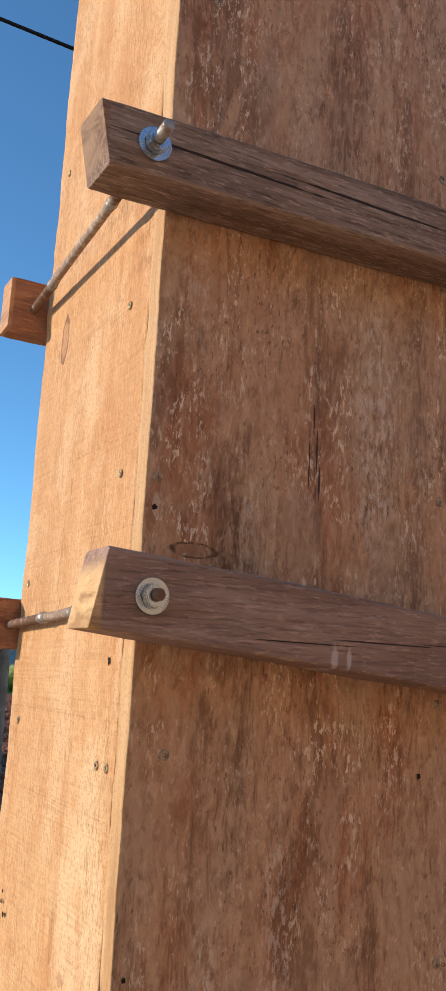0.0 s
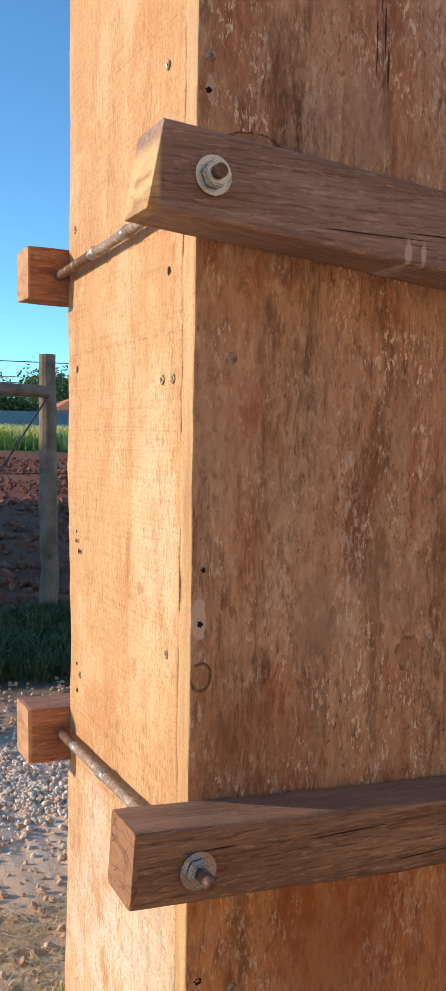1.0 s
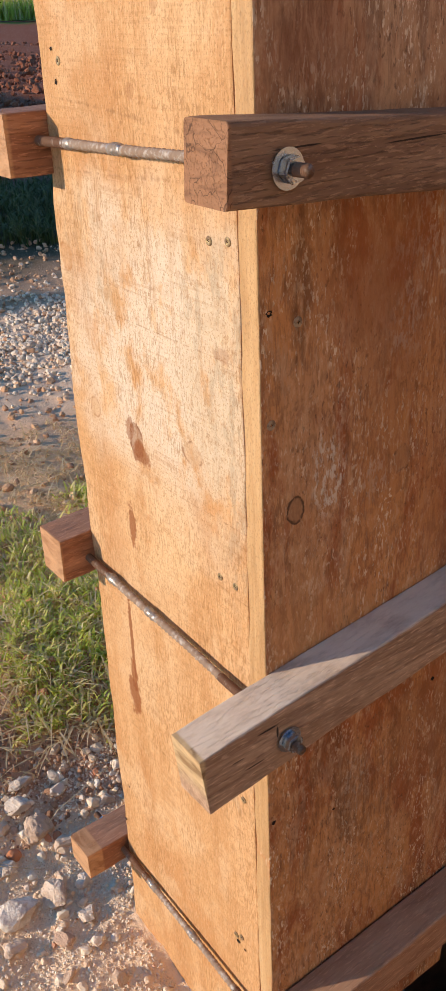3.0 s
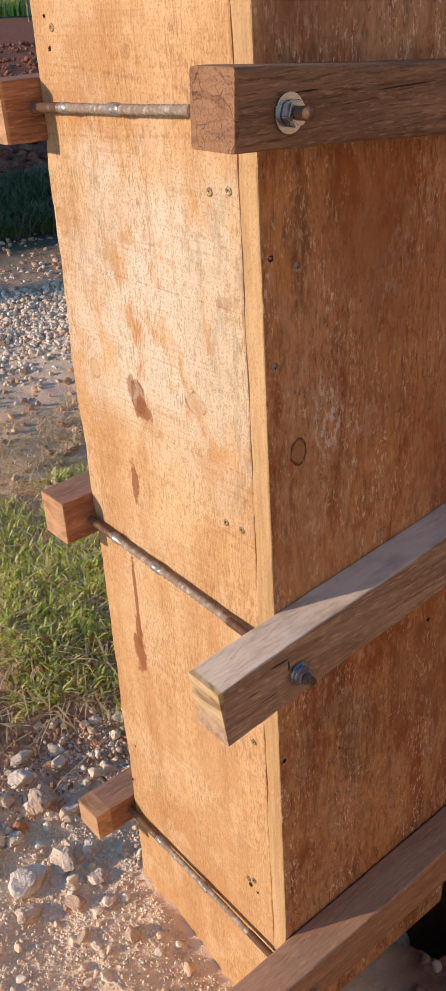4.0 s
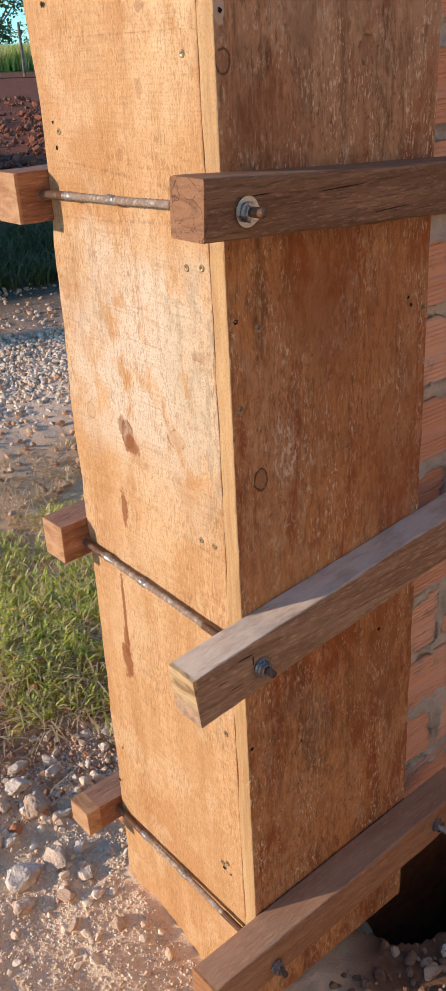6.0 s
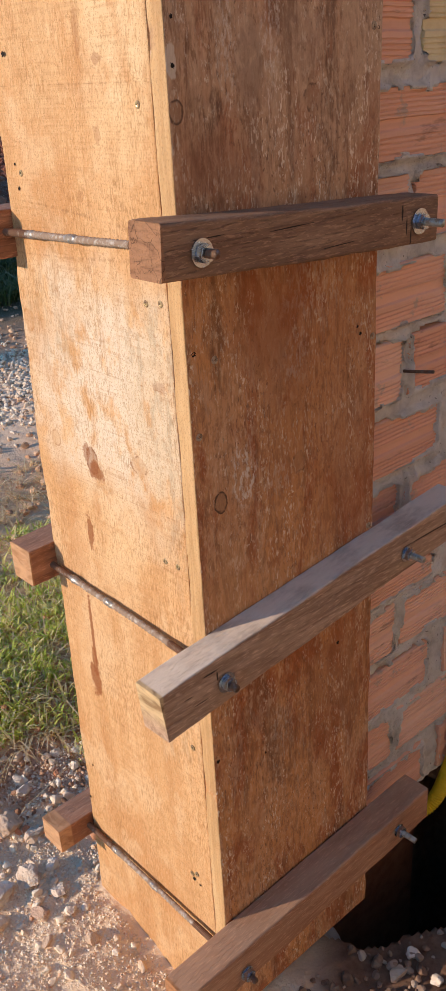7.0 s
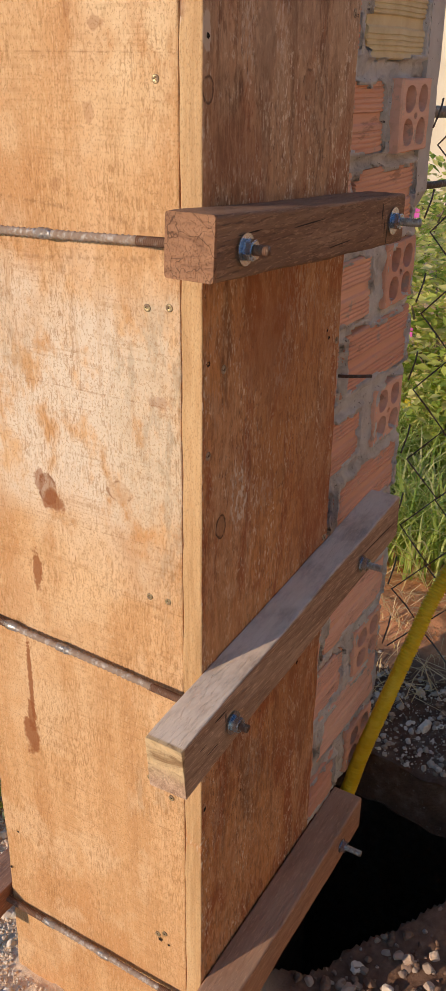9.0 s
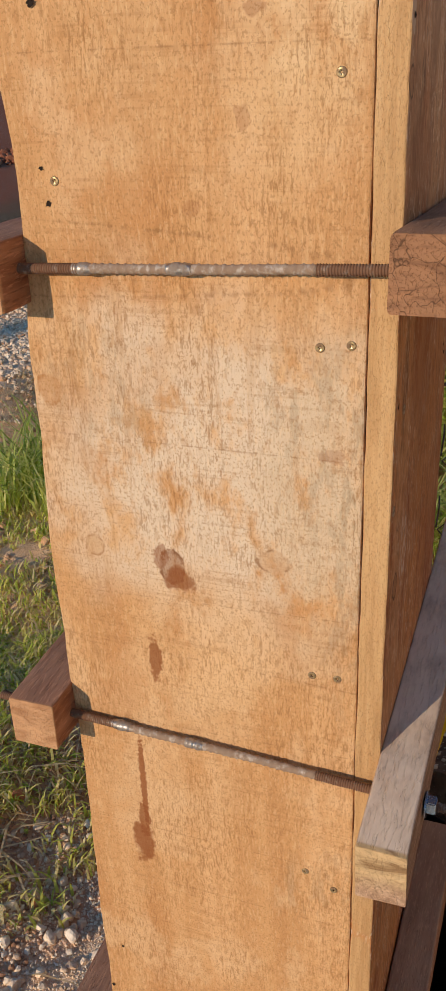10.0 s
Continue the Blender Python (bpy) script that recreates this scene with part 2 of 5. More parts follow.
    col = n.mix(n.math("MULTIPLY", n.math("MULTIPLY", speck, n.range(n.noise(18, (1, 1, 0.4), 4, shift=(3, 3, 3)), 0.42, 0.58)), 0.65), col, (0.12, 0.055, 0.03))
    for c, r, a in (((0.07, 0, 0.755), (0.016, 9, 0.04), 1.0), ((0.052, 0, 0.652), (0.014, 9, 0.010), 0.6), ((0.15, 0, 0.864), (0.018, 9, 0.026), 0.55), ((0.12, 0, 0.733), (0.02, 9, 0.02), 0.45), ((0.185, 0, 0.93), (0.05, 9, 0.03), 0.4), ((0.115, 0, 0.385), (0.02, 9, 0.035), 0.45), ((0.205, 0, 1.60), (0.018, 9, 0.11), 0.65), ((0.088, 0, 1.51), (0.009, 9, 0.035), 0.6), ((0.125, 0, 1.21), (0.012, 9, 0.08), 0.5), ((0.07, 0, 1.17), (0.012, 9, 0.05), 0.5), ((0.03, 0, 1.70), (0.012, 9, 0.06), 0.3)):
        m, _ = n.spot(c, r, 0.7, 0.4, 40)
        m = n.math("MULTIPLY", m, n.range(n.noise(210, (1, 1, 0.4), 4, 0.7), 0.48, 0.58))
        col = n.mix(n.math("MULTIPLY", m, a), col, (0.72, 0.60, 0.49))
    # smoothed filler patches
    for c, r, a in (((0.098, 0, 1.155), (0.017, 9, 0.040), 0.8), ((0.101, 0, 1.07), (0.006, 9, 0.07), 0.5), ((0.145, 0, 1.76), (0.02, 9, 0.05), 0.65), ((0.225, 0, 1.49), (0.022, 9, 0.035), 0.6), ((0.135, 0, 1.51), (0.018, 9, 0.035), 0.65), ((0.172, 0, 1.17), (0.026, 9, 0.03), 0.45), ((0.085, 0, 1.86), (0.010, 9, 0.06), 0.55), ((0.16, 0, 1.87), (0.012, 9, 0.05), 0.5)):
        m, _ = n.spot(c, r, 0.5, 0.25, 30)
        col = n.mix(n.math("MULTIPLY", m, a * 0.85), col, (0.41, 0.255, 0.165))
    for c, r, a in (((0.075, 0, 1.48), (0.014, 9, 0.045), 0.8), ((0.06, 0, 1.53), (0.012, 9, 0.03), 0.5), ((0.145, 0, 1.60), (0.006, 9, 0.07), 0.6), ((0.04, 0, 1.08), (0.025, 9, 0.05), 0.55), ((0.165, 0, 1.90), (0.02, 9, 0.10), 0.5), ((0.04, 0, 0.90), (0.008, 9, 0.05), 0.55), ((0.12, 0, 0.36), (0.035, 9, 0.05), 0.45), ((0.055, 0, 1.27), (0.007, 9, 0.14), 0.25), ((0.09, 0, 1.34), (0.006, 9, 0.06), 0.3), ((0.205, 0, 1.12), (0.012, 9, 0.09), 0.5), ((0.25, 0, 1.55), (0.01, 9, 0.15), 0.45), ((0.19, 0, 0.45), (0.03, 9, 0.1), 0.3)):
        m, _ = n.spot(c, r, 1.3, 0.6, 60)
        m = n.math("MULTIPLY", m, n.range(fibre, 0.40, 0.56, 0.25, 1.0))
        col = n.mix(n.math("MULTIPLY", m, a * 0.9), col, (0.11, 0.05, 0.027))
    blotch = n.noise(130, (1, 1, 0.42), 5, 0.7, 0.5, shift=(2, 0, 6))
    col = n.mix(n.range(blotch, 0.51, 0.64, 0, 0.33), col, (0.17, 0.07, 0.032))
    col = n.mix(n.range(blotch, 0.48, 0.35, 0, 0.42), col, (0.72, 0.47, 0.30))
    # deeper red-brown and bare orange areas
    for c, r, a, tone in (((0.20, 0, 0.89), (0.10, 9, 0.08), 0.36, (0.30, 0.10, 0.038)), ((0.13, 0, 0.82), (0.05, 9, 0.12), 0.3, (0.28, 0.10, 0.042)), ((0.24, 0, 0.70), (0.06, 9, 0.09), 0.4, (0.36, 0.12, 0.045)), ((0.05, 0, 0.62), (0.05, 9, 0.05), 0.4, (0.62, 0.30, 0.12)), ((0.10, 0, 0.92), (0.05, 9, 0.05), 0.4, (0.34, 0.12, 0.045)), ((0.05, 0, 1.07), (0.04, 9, 0.03), 0.5, (0.34, 0.13, 0.06)), ((0.22, 0, 0.42), (0.06, 9, 0.10), 0.4, (0.42, 0.16, 0.06))):
        m, _ = n.spot(c, r, 0.5, 0.55, 22)
        col = n.mix(n.math("MULTIPLY", m, a), col, tone)
    for c, r, a, gap in (((0.034, 0, 0.735), (0.0092, 9, 0.0122), 0.95, (0.30, 0.45)), ((0.184, 0, 1.120), (0.014, 9, 0.013), 0.7, (0.46, 0.58)), ((0.008, 0, 1.118), (0.008, 9, 0.010), 0.85, (0.34, 0.50)), ((0.154, 0, 0.743), (0.011, 9, 0.013), 0.6, (0.49, 0.60)), ((0.042, 0, 1.482), (0.019, 9, 0.0055), 0.9, (0.34, 0.52))):
        col = knot(n, col, c, r, (0.10, 0.046, 0.025), (0.31, 0.16, 0.085), a, gap)
    torn, _ = n.spot((0.006, 0, 1.158), (0.006, 9, 0.015), 0.45, 0.1, 120)
    col = n.mix(n.math("MULTIPLY", torn, 0.9), col, (0.66, 0.52, 0.40))
    torn, _ = n.spot((0.009, 0, 1.512), (0.003, 9, 0.008), 0.45, 0.1, 120)
    col = n.mix(n.math("MULTIPLY", torn, 0.7), col, (0.58, 0.44, 0.32))
    for c, r in (((0.1465, 0, 1.575), (0.0008, 9, 0.018)), ((0.1495, 0, 1.548), (0.0011, 9, 0.013)), ((0.143, 0, 1.60), (0.0008, 9, 0.012)), ((0.1395, 0, 1.562), (0.0006, 9, 0.02))):
        crack, _ = n.spot(c, r, 0.6, 0.2, 90)
        col = n.mix(n.math("MULTIPLY", crack, 0.9), col, (0.03, 0.015, 0.01))
    # the sawn edge is bare wood
    x = n.xyz()[0]
    edge = n.range(x, 0.0012, 0.0004)
    bare = n.ramp(n.noise(70, (1, 1, 0.06), 5, 0.65), [(0.36, (0.45, 0.26, 0.12)), (0.5, (0.56, 0.34, 0.165)), (0.64, (0.63, 0.41, 0.215))])
    bare = n.mix(n.range(n.noise(620, (1, 1, 0.6), 4, 0.65), 0.52, 0.62, 0, 0.45), bare, (0.33, 0.18, 0.075))
    col = n.mix(edge, col, bare)
    bump = n.math("ADD", n.math("MULTIPLY", n.noise(300, (1, 1, 0.15), 4, 0.65), 0.7), n.math("ADD", n.math("MULTIPLY", fleck, 0.4), n.math("MULTIPLY", grain, 0.4)))
    return n.finish(col, bump, 0.6, 0.0015)


def bar_wood(name, dark, mid, light, dust=0.0, cracks=(), end=None, dust_sun_tint=(0.50, 0.43, 0.37), fibre=1.0, drips=()):
    """Timber with its grain along x. cracks: (x, z, half length, half width). end: cut colour of the near end and its x."""
    n = Nodes(name, 0.75, spec=0.25)
    grain = n.noise(70, (0.05, 1, 1), 6, 0.66, 0.6)
    col = n.ramp(grain, [(0.34, dark), (0.5, mid), (0.66, light)])
    blot = n.range(n.noise(26, (0.4, 1, 1), 5, 0.65), 0.48, 0.62)
    col = n.mix(n.math("MULTIPLY", blot, 0.5), col, dark)
    hair = n.range(n.noise(520, (0.07, 1, 1), 5, 0.66, 0.3), 0.54, 0.64)
    col = n.mix(n.math("MULTIPLY", hair, 0.5 * fibre), col, [c * 0.45 for c in dark])
    grit = n.range(n.noise(460, (0.16, 1, 1), 4, 0.66, 0.4, shift=(3, 1, 0)), 0.53, 0.64)
    col = n.mix(n.math("MULTIPLY", grit, 0.38), col, [min(1, c * 1.7) for c in light])
    # upward faces take a dust tint; on C, D and E it also paints sunlight
    if dust:
        g = n.t.nodes.new("ShaderNodeNewGeometry")
        up = n.range(n.vec("DOT_PRODUCT", g.outputs["Normal"], (0, 0, 1)), 0.5, 0.9)
        thick = n.range(n.noise(30, (0.5, 1, 1), 4, 0.65), 0.30, 0.62)
        col = n.mix(n.math("MULTIPLY", n.math("MULTIPLY", up, n.math("ADD", n.math("MULTIPLY", thick, 0.6), 0.4)), dust), col, dust_sun_tint)
    for x, z, lx, lz in cracks:
        m, _ = n.spot((x, 0, z), (lx, 9, lz), 0.45, 0.2, 70)
        col = n.mix(n.math("MULTIPLY", m, 0.92), col, (0.02, 0.012, 0.008))
    # dried splashes of cement water
    for x, z, lx, lz in drips:
        m, _ = n.spot((x, 0, z), (lx, 9, lz), 0.8, 0.4, 90)
        col = n.mix(n.math("MULTIPLY", m, 0.7), col, (0.60, 0.52, 0.46))
    bump = n.math("ADD", n.math("MULTIPLY", hair, -0.8), n.math("MULTIPLY", grain, 0.7))
    if end:
        x0, cut, cut_dark = end
        ex = n.xyz()[0]
        face = n.range(ex, x0 + 0.004, x0 + 0.0005)
        rings = n.noise(38, (1, 0.5, 1.6), 4, 0.6, 1.2)
        endcol = n.ramp(rings, [(0.36, cut_dark), (0.5, cut), (0.7, [min(1, c * 1.2) for c in cut])])
        d = n.t.nodes.new("ShaderNodeTexVoronoi")
        d.feature = "DISTANCE_TO_EDGE"
        d.inputs["Scale"].default_value = 62
        n.t.links.new(n.vec("MULTIPLY", n.vec("ADD", n.pos, n.vec("MULTIPLY", n.vec("SUBTRACT", n.noise(60, detail=2), (0.5, 0.5, 0.5)), (0.02, 0.02, 0.02))), (0.3, 1, 0.8)), d.inputs["Vector"])
        endcol = n.mix(n.math("MULTIPLY", n.range(d.outputs["Distance"], 0.018, 0.004), 0.65 if name == "dark_timber" else 0.0), endcol, [c * 0.3 for c in cut_dark])
        col = n.mix(face, col, endcol)
    return n.finish(col, bump, 0.6, 0.0015)


SUNNY, SHADED = sunny_board(), shaded_board()
WOOD_A = bar_wood("grey_brown_timber", (0.17, 0.105, 0.075), (0.27, 0.18, 0.132), (0.40, 0.29, 0.225), 0.2, [(0.02, 1.766, 0.095, 0.0012), (0.17, 1.773, 0.09, 0.0012)], (-0.068, (0.30, 0.19, 0.12), (0.16, 0.09, 0.06)))
WOOD_B = bar_wood("brown_timber", (0.25, 0.15, 0.11), (0.32, 0.20, 0.15), (0.38, 0.255, 0.20), 0.3, [(0.112, 1.4185, 0.042, 0.0005), (0.185, 1.4225, 0.045, 0.0006), (0.26, 1.424, 0.04, 0.0005)], (-0.046, (0.62, 0.40, 0.20), (0.42, 0.24, 0.11)), fibre=0.3, drips=[(0.137, 1.408, 0.0025, 0.010), (0.150, 1.410, 0.002, 0.009), (0.142, 1.399, 0.007, 0.002)])
# the reddish top tint is painted sun, not dust
WOOD_C = bar_wood("dark_timber", (0.19, 0.10, 0.06), (0.275, 0.155, 0.095), (0.36, 0.215, 0.135), 0.45, [(0.285, 0.975, 0.0012, 0.010), (0.277, 0.988, 0.0012, 0.009), (0.269, 1.002, 0.0013, 0.008), (0.10, 1.012, 0.03, 0.0006), (0.0, 1.018, 0.02, 0.0006), (0.17, 0.985, 0.025, 0.0005)], (-0.056, (0.33, 0.165, 0.09), (0.19, 0.09, 0.05)), (0.44, 0.235, 0.14), 0.9)
# real cement dust, its colour lifted to paint the sunlit top
WOOD_D = bar_wood("pale_timber", (0.27, 0.155, 0.10), (0.42, 0.265, 0.175), (0.55, 0.37, 0.26), 0.9, [(0.36, 0.59, 0.05, 0.001), (-0.03, 0.570, 0.011, 0.0009), (-0.021, 0.562, 0.0012, 0.006), (-0.045, 0.541, 0.010, 0.0007), (-0.062, 0.555, 0.006, 0.0006)], (-0.097, (0.58, 0.41, 0.23), (0.30, 0.18, 0.09)), (0.86, 0.72, 0.58), 0.5)
# dust on top, coloured orange to paint the sun on it
WOOD_E = bar_wood("red_brown_timber", (0.35, 0.165, 0.09), (0.43, 0.22, 0.128), (0.50, 0.285, 0.175), 0.45, [], (-0.104, (0.40, 0.19, 0.09), (0.26, 0.11, 0.05)), (0.56, 0.37, 0.25), 0.3)
WOOD_BACK = bar_wood("fresh_red_timber", (0.25, 0.105, 0.058), (0.36, 0.165, 0.095), (0.45, 0.225, 0.135), 0.15, [], (-0.039, (0.53, 0.30, 0.165), (0.40, 0.20, 0.10)), fibre=0.5)


def metal_mat(name, base, rust, amount, rough, metal=1.0):
    n = Nodes(name, rough, metal, 0.5)
    r = n.range(n.noise(140, detail=5, rough=0.65), 0.62 - amount * 0.35, 0.78 - amount * 0.35)
    col = n.mix(r, base, rust)
    n.put(n.bsdf.inputs["Metallic"], n.math("MULTIPLY", n.math("SUBTRACT", 1.0, r), metal))
    return n.finish(col, n.noise(300, detail=3), 0.3, 0.0006, n.math("ADD", n.math("MULTIPLY", r, 0.35), rough))


ZINC = metal_mat("zinc_plated_steel", (0.50, 0.56, 0.62), (0.36, 0.33, 0.30), 0.05, 0.27)
REBAR = metal_mat("greyed_rebar", (0.44, 0.38, 0.33), (0.29, 0.205, 0.15), 0.7, 0.62, 0.3)
THREAD = metal_mat("rusty_thread", (0.30, 0.22, 0.17), (0.17, 0.085, 0.05), 0.85, 0.5, 0.6)
WELD = metal_mat("weld_bead", (0.40, 0.38, 0.36), (0.24, 0.19, 0.155), 0.6, 0.45)
TIP = metal_mat("dull_steel_thread", (0.44, 0.41, 0.37), (0.30, 0.22, 0.16), 0.5, 0.42, 0.7)
PALE_SCREW = metal_mat("dusty_zinc_screw", (0.42, 0.31, 0.21), (0.22, 0.14, 0.09), 0.5, 0.45, 0.25)
BRASS = metal_mat("yellow_zinc_screw", (0.46, 0.36, 0.20), (0.22, 0.14, 0.08), 0.6, 0.42)
RUSTWIRE = metal_mat("weathered_wire", (0.16, 0.14, 0.13), (0.10, 0.065, 0.05), 0.7, 0.55, 0.6)
BLACK = Nodes("black_hole", 0.9).finish((0.02, 0.012, 0.008))


def brick_mat():
    n = Nodes("hollow_clay_brick", 0.85, spec=0.2)
    r = n.random()
    col = n.ramp(r, [(0.0, (0.80, 0.45, 0.32)), (0.45, (0.86, 0.51, 0.37)), (0.8, (0.88, 0.56, 0.42)), (1.0, (0.74, 0.38, 0.26))])
    line = n.noise(60, (0.06, 1, 1.3), 4, 0.6)
    col = n.mix(n.math("MULTIPLY", n.range(line, 0.45, 0.66), 0.22), col, (0.44, 0.21, 0.13))
    burn = n.range(n.noise(26, (0.4, 1, 1.5), 4, 0.7), 0.60, 0.70)
    col = n.mix(n.math("MULTIPLY", burn, 0.4), col, (0.16, 0.08, 0.055))
    smear = n.range(n.noise(18, detail=5, rough=0.7, shift=(5, 2, 0)), 0.58, 0.68)
    col = n.mix(n.math("MULTIPLY", smear, 0.65), col, (0.42, 0.37, 0.33))
    return n.finish(col, n.noise(220, (0.3, 1, 1), 4, 0.6), 0.5, 0.0015)


def plain_rough(name, a, b, c, scale=20, bump=0.6, dist=0.003, rough=0.9, speck=None):
    n = Nodes(name, rough, spec=0.2)
    col = n.ramp(n.noise(scale, detail=6, rough=0.62), [(0.3, a), (0.5, b), (0.7, c)])
    if speck:
        col = n.mix(n.range(n.noise(scale * 7, detail=4, rough=0.6), 0.64, 0.72), col, speck)
    return n.finish(col, n.noise(scale * 6, detail=5, rough=0.7), bump, dist)


BRICK = brick_mat()
YELLOW_BRICK = plain_rough("pale_yellow_brick", (0.66, 0.53, 0.31), (0.76, 0.64, 0.40), (0.80, 0.70, 0.47), 25, 0.4, 0.0015)
BRICK_CORE = plain_rough("red_brick_core", (0.20, 0.075, 0.04), (0.28, 0.11, 0.06), (0.33, 0.14, 0.08), 40)
MORTAR = plain_rough("grey_mortar", (0.46, 0.43, 0.405), (0.70, 0.665, 0.63), (0.80, 0.77, 0.735), 22, 1.0, 0.006, speck=(0.12, 0.10, 0.09))
PLASTER = plain_rough("grey_plaster_edge", (0.48, 0.45, 0.42), (0.60, 0.57, 0.54), (0.68, 0.65, 0.62), 14, 0.5, 0.002, speck=(0.14, 0.12, 0.11))
CONCRETE = plain_rough("rough_concrete", (0.22, 0.21, 0.19), (0.34, 0.32, 0.29), (0.46, 0.43, 0.39), 16, 0.9, 0.005)
CREAM = plain_rough("cream_wall_paint", (0.66, 0.56, 0.42), (0.72, 0.63, 0.48), (0.76, 0.68, 0.54), 2, 0.2, 0.002)
POST_WOOD = plain_rough("weathered_post_wood", (0.14, 0.105, 0.075), (0.24, 0.185, 0.135), (0.33, 0.265, 0.20), 9, 0.7, 0.004)
ROOF = plain_rough("clay_roof_tiles", (0.60, 0.20, 0.09), (0.70, 0.26, 0.12), (0.76, 0.32, 0.16), 3, 0.6, 0.03)
CONDUIT = plain_rough("yellow_plastic", (0.66, 0.42, 0.02), (0.76, 0.50, 0.03), (0.80, 0.56, 0.05), 30, 0.2, 0.001, 0.42)


def leaf_mat(name, stops, trans=0.25):
    n = Nodes(name, 0.55, spec=0.3)
    n.bsdf.inputs["Transmission Weight"].default_value = 0.0
    col = n.ramp(n.island(), stops)
    n.put(n.bsdf.inputs["Base Color"], col)
    t = n.t.nodes.new("ShaderNodeBsdfTranslucent")
    mix = n.t.nodes.new("ShaderNodeMixShader")
    mix.inputs[0].default_value = trans
    n.t.links.new(col, t.inputs[0])
    out = n.t.nodes["Material Output"]
    n.t.links.new(n.bsdf.outputs[0], mix.inputs[1])
    n.t.links.new(t.outputs[0], mix.inputs[2])
    n.t.links.new(mix.outputs[0], out.inputs[0])
    return n.mat


GRASS = leaf_mat("green_and_dry_grass", [(0.0, (0.44, 0.56, 0.10)), (0.4, (0.68, 0.72, 0.18)), (0.65, (0.84, 0.76, 0.32)), (1.0, (0.90, 0.79, 0.52))], 0.5)
DRYGRASS = leaf_mat("straw", [(0.0, (0.60, 0.42, 0.21)), (0.6, (0.78, 0.58, 0.33)), (1.0, (0.86, 0.71, 0.46))], 0.3)
LONGGRASS = leaf_mat("long_green_grass", [(0.0, (0.22, 0.34, 0.06)), (0.5, (0.52, 0.62, 0.16)), (1.0, (0.86, 0.80, 0.42))], 0.5)
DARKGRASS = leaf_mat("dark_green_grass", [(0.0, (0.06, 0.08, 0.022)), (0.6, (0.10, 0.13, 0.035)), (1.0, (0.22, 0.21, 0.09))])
SHRUB = leaf_mat("shrub_leaves", [(0.0, (0.22, 0.34, 0.06)), (0.3, (0.50, 0.60, 0.14)), (0.65, (0.76, 0.74, 0.26)), (1.0, (0.88, 0.76, 0.44))], 0.55)
PINK = leaf_mat("pink_petals", [(0.0, (0.62, 0.07, 0.36)), (1.0, (0.75, 0.16, 0.52))], 0.3)
YELLOW = leaf_mat("yellow_petals", [(0.0, (0.70, 0.52, 0.04)), (1.0, (0.78, 0.62, 0.08))], 0.3)
TREE = leaf_mat("tree_leaves", [(0.0, (0.07, 0.12, 0.04)), (0.5, (0.13, 0.19, 0.06)), (1.0, (0.24, 0.28, 0.10))])


def stone_mat(name, stops):
    n = Nodes(name, 0.9, spec=0.2)
    col = n.ramp(n.island(), stops)
    col = n.mix(n.math("MULTIPLY", n.range(n.noise(60, detail=4), 0.45, 0.68), 0.32), col, (0.46, 0.31, 0.22))
    return n.finish(col, n.noise(150, detail=4), 0.6, 0.002)


RUBBLE = stone_mat("rubble_stones", [(0.0, (0.74, 0.54, 0.38)), (0.4, (0.84, 0.67, 0.50)), (0.7, (0.88, 0.75, 0.58)), (0.96, (0.90, 0.82, 0.70)), (1.0, (0.68, 0.30, 0.15))])
GRAVEL = stone_mat("crushed_grey_gravel", [(0.0, (0.66, 0.51, 0.38)), (0.5, (0.80, 0.65, 0.50)), (1.0, (0.90, 0.79, 0.64))])
DIRTSTONE = stone_mat("earth_clods", [(0.0, (0.52, 0.28, 0.165)), (0.5, (0.64, 0.39, 0.235)), (1.0, (0.76, 0.54, 0.37))])
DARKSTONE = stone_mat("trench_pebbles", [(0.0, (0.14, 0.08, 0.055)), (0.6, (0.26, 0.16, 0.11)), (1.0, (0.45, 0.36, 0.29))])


def single_stone():
    n = Nodes("loose_stone", 0.9, spec=0.2)
    col = n.ramp(n.random(), [(0.0, (0.60, 0.43, 0.31)), (0.5, (0.72, 0.58, 0.46)), (0.85, (0.82, 0.74, 0.64)), (1.0, (0.50, 0.30, 0.20))])
    col = n.mix(n.math("MULTIPLY", n.range(n.noise(40, detail=5), 0.45, 0.65), 0.5), col, (0.33, 0.22, 0.16))
    return n.finish(col, n.noise(120, detail=5, rough=0.7), 0.7, 0.003)


STONE = single_stone()


